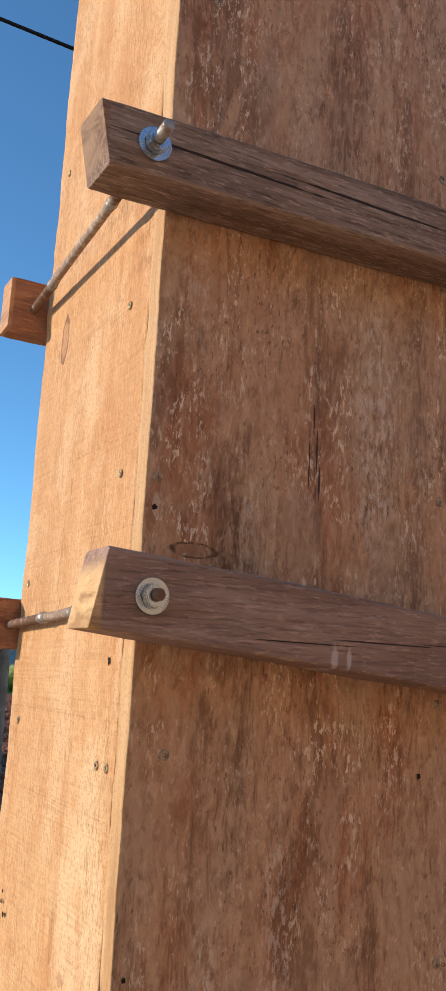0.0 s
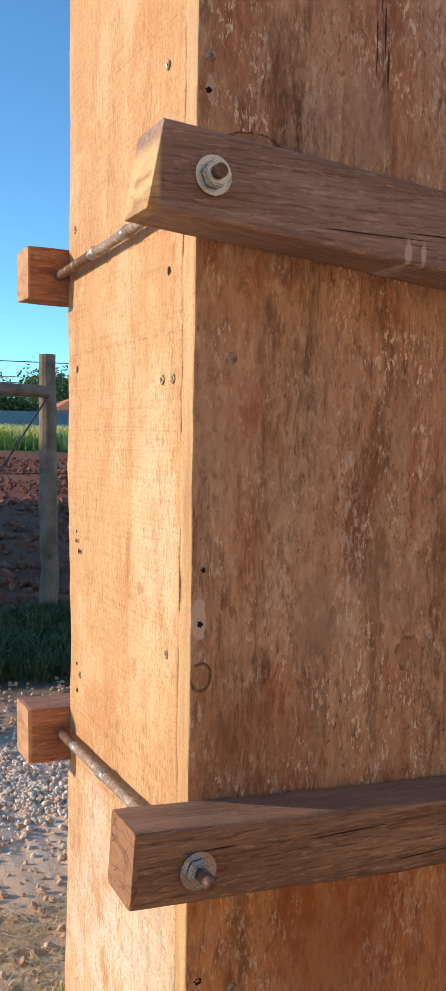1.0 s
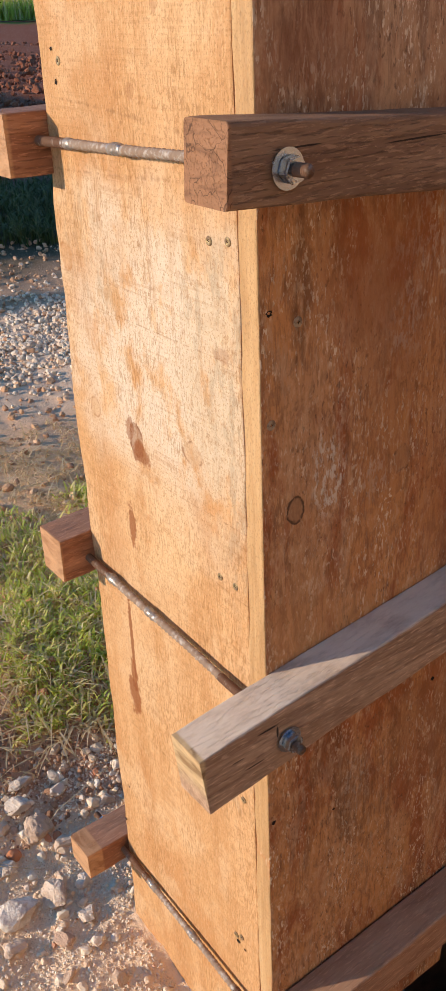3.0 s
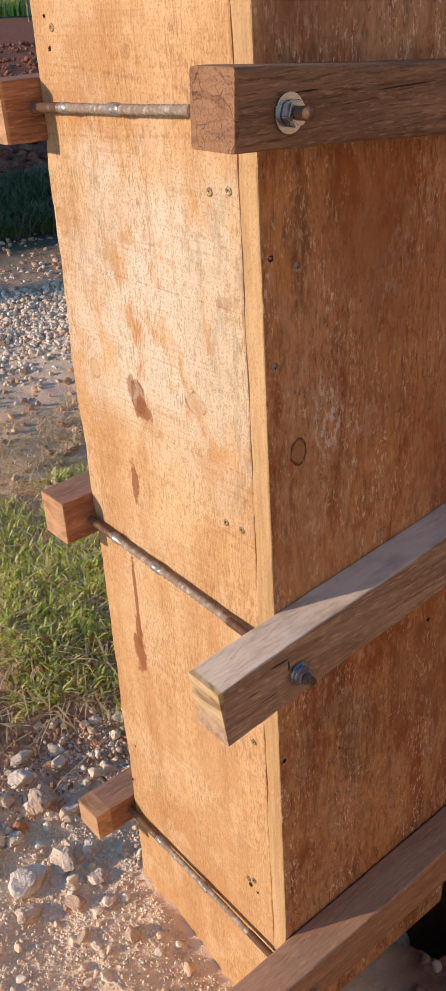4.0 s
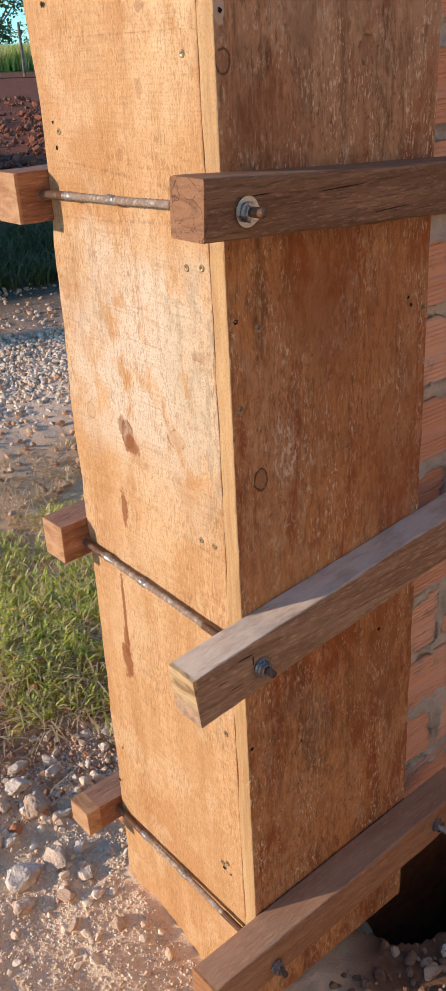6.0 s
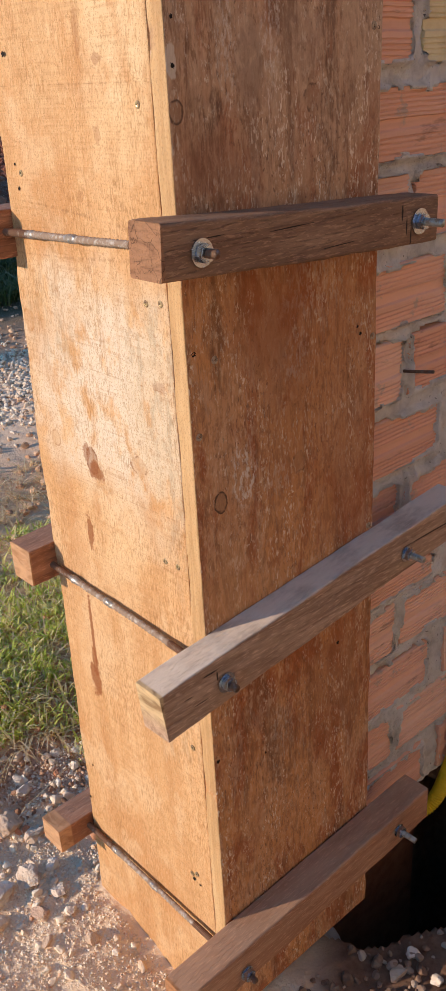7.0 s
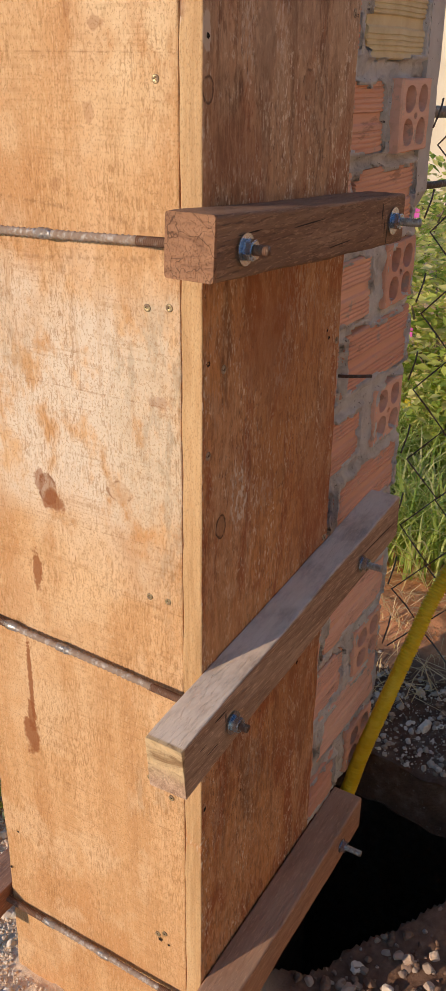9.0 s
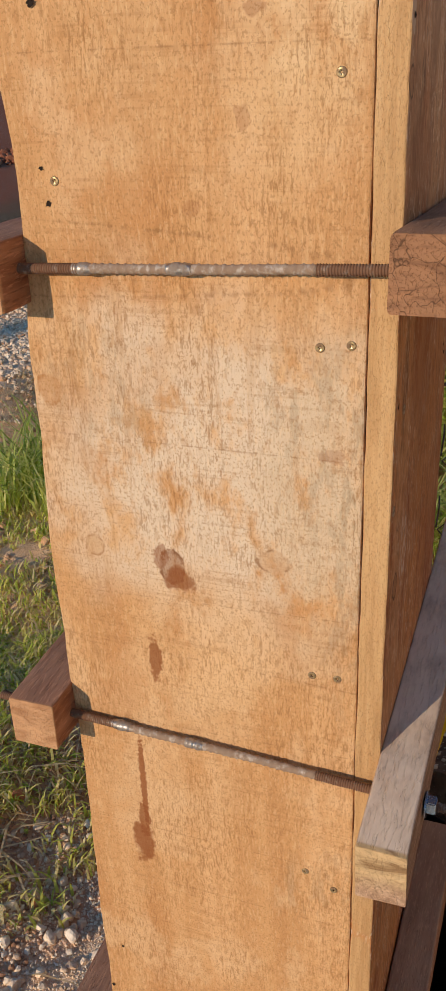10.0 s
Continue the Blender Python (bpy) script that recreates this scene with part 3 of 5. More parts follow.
def ground_mat():
    """Sand and rubble at the foot, turf, earth, a gravel track, then red ploughed soil."""
    n = Nodes("bare_ground", 0.95, spec=0.12)
    x, y, z = n.xyz()
    v = n.math("ADD", y, n.math("MULTIPLY", x, 0.28))
    v = n.math("ADD", v, n.math("MULTIPLY", n.math("SUBTRACT", n.noise(2.2, detail=4), 0.5), 0.9))
    s = n.math("DIVIDE", v, 10.0)
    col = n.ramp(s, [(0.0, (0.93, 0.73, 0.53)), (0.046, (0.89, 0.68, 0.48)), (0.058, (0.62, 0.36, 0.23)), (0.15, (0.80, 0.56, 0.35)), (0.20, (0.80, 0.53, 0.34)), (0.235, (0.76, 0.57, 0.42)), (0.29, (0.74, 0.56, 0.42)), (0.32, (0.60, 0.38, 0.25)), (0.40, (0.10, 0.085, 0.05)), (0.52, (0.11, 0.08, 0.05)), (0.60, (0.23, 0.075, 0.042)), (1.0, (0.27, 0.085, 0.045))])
    fine = n.noise(55, detail=6, rough=0.7)
    col = n.mix(n.range(fine, 0.45, 0.68, 0.0, 0.35), col, n.mix(0.5, col, (0.22, 0.13, 0.085)))
    col = n.mix(n.math("MULTIPLY", n.range(n.noise(190, detail=3, rough=0.6), 0.58, 0.68), 0.5), col, (0.86, 0.70, 0.54))
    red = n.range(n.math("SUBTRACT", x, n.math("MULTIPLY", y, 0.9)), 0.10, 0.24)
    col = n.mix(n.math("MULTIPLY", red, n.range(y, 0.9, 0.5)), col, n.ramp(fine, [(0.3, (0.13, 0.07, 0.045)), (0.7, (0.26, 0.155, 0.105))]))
    bank = n.math("MULTIPLY", n.range(x, 0.92, 1.0), n.range(y, 0.6, 0.3))
    col = n.mix(n.math("MULTIPLY", bank, n.range(y, 6, 4)), col, n.ramp(fine, [(0.3, (0.50, 0.22, 0.11)), (0.7, (0.74, 0.36, 0.19))]))
    # turf takes over far away
    far = n.range(n.math("ADD", y, n.math("MULTIPLY", n.noise(0.3), 3)), 31, 34)
    col = n.mix(far, col, n.ramp(n.noise(1.2, detail=5), [(0.3, (0.08, 0.14, 0.03)), (0.7, (0.19, 0.24, 0.06))]))
    bump = n.math("ADD", n.math("MULTIPLY", fine, 0.8), n.math("MULTIPLY", n.noise(160, detail=4, rough=0.7), 0.5))
    return n.finish(col, bump, 0.8, 0.006)


GROUND = ground_mat()


# ---- shape helpers ----
def mesh_object(name, verts, faces, material, parent=None, smooth=False):
    me = bpy.data.meshes.new(name)
    me.from_pydata([tuple(v) for v in verts], [], faces)
    me.materials.append(material)
    if smooth:
        me.polygons.foreach_set("use_smooth", [True] * len(me.polygons))
    me.update()
    ob = new(name, me)
    ob.parent = parent
    return ob


def part(name, bm, material, parent, label="", smooth=False):
    """Links a bmesh as one mesh object under a thing or a part."""
    bmesh.ops.recalc_face_normals(bm, faces=bm.faces)
    me = bpy.data.meshes.new(name)
    bm.to_mesh(me)
    bm.free()
    me.materials.append(material)
    if smooth:
        me.polygons.foreach_set("use_smooth", [True] * len(me.polygons))
    ob = new(name, me)
    ob.parent = parent
    return tagged(ob, label)


def thing(name, label, category, group="", kind="", at=(0, 0, 0)):
    ob = new(name)
    ob.location = at
    ob.empty_display_size = 0.05
    return tagged(ob, label, category, group, kind)


def loft(rings, closed=True):
    """Verts and faces of a skin over rings of equal count, with both ends capped."""
    k = len(rings[0])
    verts = [p for r in rings for p in r]
    faces = [(i * k + j, i * k + (j + 1) % k, (i + 1) * k + (j + 1) % k, (i + 1) * k + j) for i in range(len(rings) - 1) for j in range(k)]
    if closed:
        faces += [tuple(range(k))[::-1], tuple(range((len(rings) - 1) * k, len(rings) * k))]
    return verts, faces


def tube_rings(points, radii, seg=10):
    """Round rings along a path of points."""
    pts = [Vector(p) for p in points]
    rings = []
    for i, p in enumerate(pts):
        ahead = (pts[min(i + 1, len(pts) - 1)] - pts[max(i - 1, 0)]).normalized()
        side = ahead.cross(Vector((0.03, 0.11, 1)) if abs(ahead.z) < 0.9 else Vector((1, 0.1, 0))).normalized()
        up = side.cross(ahead)
        rings.append([p + (side * math.cos(a) + up * math.sin(a)) * radii[i] for a in [2 * math.pi * j / seg for j in range(seg)]])
    return rings


def tube(name, points, radius, material, parent=None, seg=8, wobble=0.0, smooth=True):
    radii = [radius * (1 + wobble * noise.noise(Vector(p) * 60)) for p in points]
    v, f = loft(tube_rings(points, radii, seg))
    return mesh_object(name, v, f, material, parent, smooth)


def round_rect(w, h, r, n=3):
    """Points of a rounded rectangle round the middle."""
    out = []
    for cx, cy, a0 in ((w / 2 - r, h / 2 - r, 0), (-w / 2 + r, h / 2 - r, 90), (-w / 2 + r, -h / 2 + r, 180), (w / 2 - r, -h / 2 + r, 270)):
        for i in range(n):
            a = radians(a0 + 90 * i / (n - 1))
            out.append((cx + r * math.cos(a), cy + r * math.sin(a)))
    return out


def board(name, lo, hi, material, parent, rough=0.0013, step=0.012, waney=()):
    """An upright board from corner to corner, with softened, slightly uneven edges."""
    (x0, y0, z0), (x1, y1, z1) = lo, hi
    base = round_rect(x1 - x0, y1 - y0, 0.0016, 3)
    # more points along the long sides so that the edges can waver
    rings = []
    m = max(2, int((z1 - z0) / step))
    for i in range(m + 1):
        z = z0 + (z1 - z0) * i / m
        e = (0.0015, 0)[0 < i < m]
        ring = []
        for px, py in base:
            q = Vector((px * 30, py * 30, z * 22))
            d = noise.noise(q) * rough + noise.noise(q * 4) * rough * 0.5
            wane = sum(a * math.exp(-(((z - c) / s) ** 2)) for c, s, a in waney) if py > 0 else 0.0
            ring.append(((x0 + x1) / 2 + px * (1 - e) + d * (1 if px > 0 else -1), (y0 + y1) / 2 + py + 0.6 * d * (1 if py > 0 else -1) + wane, z))
        rings.append(ring)
    v, f = loft(rings)
    return mesh_object(name, v, f, material, parent)


def timber(name, p0, p1, width, height, material, label, seed=0, bow=0.001, r=0.003, slant=0.0, taper=1.0, group="form clamps"):
    """A squared timber from end to end (middles of the ends), along x; width in y, height in z."""
    a, b = Vector(p0), Vector(p1)
    m = 34
    rings = []
    for i in range(m + 1):
        u = i / m
        end = min(u, 1 - u) * (b - a).length
        soft = min(1.0, 0.985 + end / 0.004 * 0.015)
        c = a.lerp(b, u)
        k = 1 + (taper - 1) * u
        ring = []
        for py, pz in round_rect(width, height * k, r, 4):
            q = Vector((c.x * 14 + seed * 7.3, py * 35, pz * 35 + seed))
            d = noise.noise(q) * 0.0011 + noise.noise(q * 5) * 0.0005
            x = c.x + (slant * pz / height if i == 0 else 0) + (0.0008 * noise.noise(q * 3) if i in (0, m) else 0)
            ring.append((x, c.y + py * soft + (d if py < 0 else 0), c.z + pz * soft + d + bow * math.sin(math.pi * u)))
        rings.append(ring)
    bar = thing(name, label, "timber bar", group)
    v, f = loft(rings)
    mesh_object("beam", v, f, material, bar)
    # the sawn faces stand a hair proud of the rounded edges
    for ring, way in ((rings[0], -1), (rings[-1], 1)):
        mid = sum((Vector(q) for q in ring), Vector()) / len(ring)
        inner = [mid + (Vector(q) - mid) * 0.988 for q in ring]
        v, f = loft([[q + Vector((way * 0.0004, 0, 0)) for q in inner], [q - Vector((way * 0.002, 0, 0)) for q in inner]])
        mesh_object("cut_end", v, f, material, bar)
    return bar


def hexagon(radius, depth, bevel=0.0008):
    bm = bmesh.new()
    bmesh.ops.create_cone(bm, cap_ends=True, segments=6, radius1=radius, radius2=radius, depth=depth)
    bmesh.ops.bevel(bm, geom=list(bm.edges), offset=bevel, segments=2, affect="EDGES")
    return bm


def washer_mesh(outer, inner, thick):
    n = 28
    rings = []
    for rr, y in ((inner, 0), (outer - 0.0008, 0), (outer, 0.0006), (outer, thick), (inner, thick)):
        rings.append([(rr * math.cos(2 * math.pi * j / n), rr * math.sin(2 * math.pi * j / n), y) for j in range(n)])
    rings.append(rings[0])
    v, f = loft(rings, False)
    return v, f


TURN_Y = Matrix.Rotation(radians(90), 4, "X")


def tie_rod(front, back, front_tip, weld_at, label, waler_front, waler_back, washer_r=0.0135, tip=None):
    """A rebar with threaded ends welded on, a washer and a nut at each end; it lies along y."""
    a, b = Vector(front), Vector(back)
    rod = thing("tie_rod", label, "tie rod", "tie rods")
    ahead = (b - a).normalized()

    def at(y):
        return a + (b - a) * ((y - a.y) / (b.y - a.y))

    def run(name, y0, y1, kind, material):
        n = max(4, int((y1 - y0) / {"thread": 0.00042, "rebar": 0.0016, "weld": 0.0009}[kind]))
        pts, radii = [], []
        for i in range(n + 1):
            y = y0 + (y1 - y0) * i / n
            p = at(y)
            if kind == "thread":
                radii.append(0.0041 + 0.00042 * math.sin(2 * math.pi * y / 0.0021))
            elif kind == "rebar":
                radii.append(0.0036 + (0.0007 if int(y / 0.0016) % 4 == 0 else 0.0) + 0.0003 * noise.noise(p * 80))
                p = p + Vector((noise.noise(p * 15), 0, noise.noise(p * 15 + Vector((9, 0, 0))))) * 0.0008
            else:
                u = i / n
                radii.append(0.0037 + 0.0017 * math.sin(math.pi * u) ** 0.6 * (0.75 + 0.9 * noise.noise(p * 260)))
            pts.append(p)
        v, f = loft(tube_rings(pts, radii, 12))
        return mesh_object(name, v, f, material, rod, True)

    w0, w1 = weld_at
    if tip:
        run("threaded_tip", front_tip, waler_front, "thread", tip)
    run("threaded_end", waler_front if tip else front_tip, min(w0, 0.055), "thread", THREAD)
    run("rebar", min(w0, 0.055), w1, "rebar", REBAR)
    run("threaded_end", w1, b.y, "thread", THREAD)
    run("weld", w1 - 0.009, w1 + 0.013, "weld", WELD)
    run("weld", w0 - 0.008, w0 + 0.012, "weld", WELD)
    for y, s in ((waler_front, -1), (waler_back, 1)):
        p = at(y)
        v, f = washer_mesh(washer_r, 0.0049, 0.0018)
        w = mesh_object("washer", v, f, ZINC, rod)
        w.matrix_local = Matrix.Translation(p) @ (TURN_Y if s < 0 else TURN_Y.inverted())
        nut = part("nut", hexagon(0.0088, 0.0078), ZINC, rod)
        nut.matrix_local = Matrix.Translation(p + Vector((0, s * 0.0058, 0))) @ TURN_Y @ Matrix.Rotation(p.z * 9, 4, "Z")
    return rod


def screw_mesh(metal):
    """A countersunk screw head with a cross recess."""
    n = 16
    rings = []
    for rr, z in ((0.0042, -0.001), (0.0042, 0.0004), (0.0036, 0.0009), (0.0024, 0.0010)):
        rings.append([(rr * math.cos(2 * math.pi * j / n), rr * math.sin(2 * math.pi * j / n), z) for j in range(n)])
    # the recess: every fourth spoke sinks
    rings.append([((0.0022 if j % 4 == 0 else 0.0009) * math.cos(2 * math.pi * j / n), (0.0022 if j % 4 == 0 else 0.0009) * math.sin(2 * math.pi * j / n), 0.0006) for j in range(n)])
    rings.append([(0.5 * p[0], 0.5 * p[1], -0.0008) for p in rings[-1]])
    v, f = loft(rings)
    me = bpy.data.meshes.new("screw")
    me.from_pydata(v, [], f)
    me.materials.append(metal)
    me.materials.append(BLACK)
    for p in me.polygons[n * 4:]:
        p.material_index = 1
    return me


def hole_mesh():
    n = 12
    v = [(0.0034 * (0.75 + 0.9 * noise.noise(Vector((j * 1.7, 3, 1)))) * math.cos(2 * math.pi * j / n), 0.0050 * (0.75 + 0.9 * noise.noise(Vector((j * 1.7, 8, 2)))) * math.sin(2 * math.pi * j / n), 0.0008) for j in range(n)]
    v += [(0.5 * x, 0.5 * y, 0.0003) for x, y, z in v]
    f = [(j, (j + 1) % n, n + (j + 1) % n, n + j) for j in range(n)] + [tuple(range(n, 2 * n))]
    me = bpy.data.meshes.new("nail_hole")
    me.from_pydata(v, [], f)
    me.materials.append(BLACK)
    return me


SCREW, DUSTY_SCREW, HOLE = screw_mesh(BRASS), screw_mesh(PALE_SCREW), hole_mesh()


def fasten(mesh, name, parent, place, face, turn=0.0, size=1.0):
    ob = new(name, mesh)
    ob.parent = parent
    spin = Matrix.Rotation(radians(-90), 4, "Y") if face == "x" else Matrix.Rotation(radians(90), 4, "X")
    ob.matrix_local = Matrix.Translation(place) @ spin @ Matrix.Rotation(turn, 4, "Z") @ Matrix.Scale(size, 4)
    return ob


# ---- ground ----
def bump_profile(y):
    pts = ((-3, -0.09), (-0.1, -0.082), (0.1, -0.068), (0.235, -0.04), (0.45, -0.035), (0.62, 0.0), (0.76, 0.04), (1.3, 0.05), (3.0, 0.05), (5.0, 0.08), (8.0, 0.16), (32.0, 0.6), (36.0, 0.7))
    if y <= pts[0][0]:
        return pts[0][1]
    for (a, u), (b, v) in zip(pts, pts[1:]):
        if y < b:
            return u + (v - u) * (y - a) / (b - a)
    return pts[-1][1]


PIT = [(0.215, 0.02), (0.235, -0.035), (0.32, -0.075), (0.41, -0.14), (0.50, -0.185), (0.60, -0.23), (0.80, -0.25), (0.90, -0.10), (0.90, 0.10), (0.84, 0.26), (0.29, 0.26)]


def pit_depth(x, y):
    """Signed distance inside the pit's outline, in metres."""
    inside, best = False, 9.0
    for (x0, y0), (x1, y1) in zip(PIT, PIT[1:] + PIT[:1]):
        if (y0 > y) != (y1 > y) and x < (x1 - x0) * (y - y0) / (y1 - y0) + x0:
            inside = not inside
        dx, dy = x1 - x0, y1 - y0
        u = min(1, max(0, ((x - x0) * dx + (y - y0) * dy) / (dx * dx + dy * dy)))
        best = min(best, math.hypot(x - x0 - u * dx, y - y0 - u * dy))
    return best if inside else -best


def height(x, y):
    h = bump_profile(y)
    near = math.hypot(x - 0.2, y - 0.3)
    q = Vector((x, y, 0))
    if x > 0.5:
        k = min(1, (x - 0.5) / 0.2)
        side = 0.0 + 0.03 * min(1, max(0, (x - 0.8) / 0.3)) + (bump_profile(y) if y > 0.8 else 0.0) * min(1, max(0, (y - 0.8)))
        h = h * (1 - k) + side * k
    if near < 4:
        h += 0.012 * noise.noise(q * 6) + 0.006 * noise.noise(q * 17) + 0.004 * noise.noise(q * 31) + (0.0016 * noise.noise(q * 66) if near < 1.0 else 0)
    elif near < 60:
        rows = 0.10 if 6 < y < 32 else 0.03
        h += rows * noise.noise(q * 1.7) + rows * 0.5 * noise.noise(q * 4)
    if -0.1 < x < 1.1 and -0.4 < y < 0.3:
        d = pit_depth(x, y) + 0.008 * noise.noise(q * 30)
        if d > 0:
            h -= min(1.1, 0.05 * min(1, d / 0.016) + d * 9)
    return h


def axis(lo, hi, fine, edge):
    """Grid lines: fine between lo and hi, then ever wider out to the edge."""
    mid = list(np.arange(lo, hi, fine))
    up, step = [], fine
    v = mid[-1]
    while v < edge:
        step = min(step * 1.09, edge / 12)
        v += step
        up.append(v)
    down, step, v = [], fine, lo
    while v > -edge:
        step = min(step * 1.12, edge / 12)
        v -= step
        down.append(v)
    return down[::-1] + mid + up


gx, gy = axis(-0.35, 1.15, 0.0065, 1500), axis(-0.30, 0.95, 0.0065, 1500)
gv = [(x, y, height(x, y)) for y in gy for x in gx]
w = len(gx)
gf = [(j * w + i, j * w + i + 1, (j + 1) * w + i + 1, (j + 1) * w + i) for j in range(len(gy) - 1) for i in range(w - 1)]
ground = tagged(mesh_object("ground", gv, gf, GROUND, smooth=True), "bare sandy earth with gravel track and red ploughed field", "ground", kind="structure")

# ---- the form round the column ----
form = thing("column_formwork", "tall timber formwork box of sawn boards around a column", "formwork")
front_board = board("board", (0.0, 0.0, -0.045), (0.2875, 0.0215, 2.55), SHADED, form)
tagged(front_board, "cement-flecked brown used board")
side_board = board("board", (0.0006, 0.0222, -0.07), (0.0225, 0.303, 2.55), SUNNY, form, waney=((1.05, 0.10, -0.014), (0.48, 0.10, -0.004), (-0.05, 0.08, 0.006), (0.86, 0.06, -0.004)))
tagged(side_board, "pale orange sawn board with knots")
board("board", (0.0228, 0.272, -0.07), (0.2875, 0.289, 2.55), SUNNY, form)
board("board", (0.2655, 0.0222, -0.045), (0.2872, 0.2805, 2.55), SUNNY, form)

for i, (y, z) in enumerate(((0.043, 1.125), (0.056, 0.945), (0.033, 0.948), (0.061, 0.655), (0.039, 0.656), (0.067, 0.421), (0.039, 0.405), (0.257, 1.058), (0.271, 1.907), (0.053, 1.543), (0.281, 1.472), (0.061, 1.685), (0.057, 1.323), (0.037, 1.323), (0.273, 1.343), (0.052, 0.186), (0.062, 0.18))):
    fasten(SCREW, "screw", side_board, (0.0002, y, z), "x", i * 1.3, 0.85)
for i, (y, z) in enumerate(((0.267, 1.067), (0.264, 1.042), (0.045, 1.399), (0.269, 1.192), (0.270, 1.183), (0.26, 1.174), (0.28, 0.231), (0.299, 0.159), (0.058, 0.174), (0.046, 0.171))):
    fasten(HOLE, "nail_hole", side_board, (0.0, y, z), "x", i * 0.7, 0.5 + 0.2 * (i % 3))
for i, (x, z) in enumerate(((0.009, 1.533), (0.028, 1.336), (0.036, 0.890), (0.035, 1.939), (0.275, 1.855), (0.276, 1.746), (0.274, 1.55), (0.274, 1.181), (0.279, 0.615), (0.010, 0.816), (0.273, 1.379), (0.28, 0.86), (0.277, 1.952))):
    fasten(DUSTY_SCREW, "screw", front_board, (x, 0.0, z), "y", i * 0.9)
for i, (x, z) in enumerate(((0.009, 1.192), (0.007, 1.155), (0.009, 0.902), (0.253, 0.877), (0.254, 1.322), (0.220, 0.467), (0.281, 1.179), (0.008, 1.510), (0.006, 0.404), (0.084, 0.37), (0.258, 0.868))):
    fasten(HOLE, "nail_hole", front_board, (x, 0.0, z), "y", i * 0.7, 0.55 + 0.15 * (i % 3))

# ---- clamp timbers: five in front, five behind ----
timber("clamp_timber", (-0.068, -0.0245, 1.762), (0.365, -0.0235, 1.773), 0.046, 0.049, WOOD_A, "grey-brown weathered clamp timber with a long split, bolted across formwork", 1, slant=-0.01)
timber("clamp_timber", (-0.046, -0.0243, 1.4445), (0.362, -0.0243, 1.4065), 0.046, 0.0545, WOOD_B, "brown clamp timber with fresh cut end and a long crack", 2, 0.002, 0.003, slant=0.01, taper=1.04)
timber("clamp_timber", (-0.056, -0.0237, 1.0125), (0.332, -0.0237, 0.9885), 0.045, 0.050, WOOD_C, "dark reddish-brown clamp timber with cracked end grain", 3, -0.001, 0.0032, slant=0.003)
timber("clamp_timber", (-0.0955, -0.0206, 0.5455), (0.425, -0.0206, 0.594), 0.0412, 0.062, WOOD_D, "pale dusty clamp timber with yellow cut end", 4, 0.0, 0.0022, slant=-0.007, taper=0.93)
timber("clamp_timber", (-0.1045, -0.0243, 0.105), (0.374, -0.0243, 0.121), 0.046, 0.058, WOOD_E, "reddish-brown dusty clamp timber near the foot of formwork", 5, 0.0, 0.003)
BACK = "reddish sawn clamp timber behind formwork"
for i, (x, z, dz, ht, d, yb) in enumerate(((-0.040, 1.765, 0.0, 0.056, 0.036, 0.304), (-0.038, 1.434, -0.002, 0.048, 0.045, 0.304), (-0.040, 0.993, -0.003, 0.053, 0.048, 0.2905), (-0.038, 0.568, 0.012, 0.052, 0.048, 0.3005), (-0.058, 0.101, 0.004, 0.041, 0.048, 0.306))):
    timber("clamp_timber", (x, yb + d / 2, z), (0.33, yb + d / 2, z + dz), d, ht, WOOD_BACK, BACK, 11 + i, 0.0, 0.002)

# ---- tie rods ----
STEEL = "rusty steel rebar tie rod with welded threads, nut and washer"
tie_rod((-0.033, -0.08, 1.762), (-0.011, 0.385, 1.760), -0.076, (0.045, 0.225), STEEL, -0.0478, 0.345, 0.0128, TIP)
tie_rod((-0.010, -0.08, 1.442), (-0.0085, 0.38, 1.430), -0.061, (0.11, 0.19), STEEL, -0.0476, 0.350, 0.0122)
tie_rod((-0.0135, -0.08, 1.008), (-0.0085, 0.38, 0.992), -0.068, (0.155, 0.232), STEEL, -0.0468, 0.353, 0.0126)
tie_rod((-0.0105, -0.08, 0.548), (-0.0055, 0.38, 0.566), -0.060, (0.17, 0.245), STEEL, -0.0422, 0.353, 0.0120)
tie_rod((-0.0105, -0.08, 0.098), (-0.0055, 0.38, 0.103), -0.066, (0.14, 0.23), STEEL, -0.0477, 0.355, 0.0100)
STEEL2 = "steel tie rod with bright nut and washer"
for x, z, tip, wf, wr in ((0.300, 1.764, -0.07, -0.0475, 0.0138), (0.300, 1.408, -0.062, -0.0476, 0.0145), (0.298, 0.990, -0.077, -0.0467, 0.0138), (0.303, 0.580, -0.069, -0.0419, 0.0105), (0.301, 0.120, -0.079, -0.0478, 0.0100)):
    tie_rod((x, -0.08, z), (x, 0.38, z), tip, (0.15, 0.23), STEEL2, wf, 0.352, wr, TIP)

# ---- rough concrete under the form ----
def lump(name, centre, size, material, seed, sub=3, amount=0.25, parent=None):
    bm = bmesh.new()
    bmesh.ops.create_icosphere(bm, subdivisions=sub, radius=1.0)
    for v in bm.verts:
        q = v.co * 1.3 + Vector((seed * 3.7, seed, 0))
        k = 1 + amount * noise.noise(q) + amount * 0.5 * noise.noise(q * 2.7)
        c = Vector([math.copysign(abs(a) ** 0.75, a) for a in v.co]) * k
        v.co = Vector(centre) + Vector((c.x * size[0], c.y * size[1], c.z * size[2]))
    ob = part(name, bm, material, parent)
    return ob


foot = lump("concrete_footing", (0.15, 0.16, -0.24), (0.155, 0.17, 0.185), CONCRETE, 5, 5, 0.10)
tagged(foot, "rough grey concrete footing under the formwork", "footing")

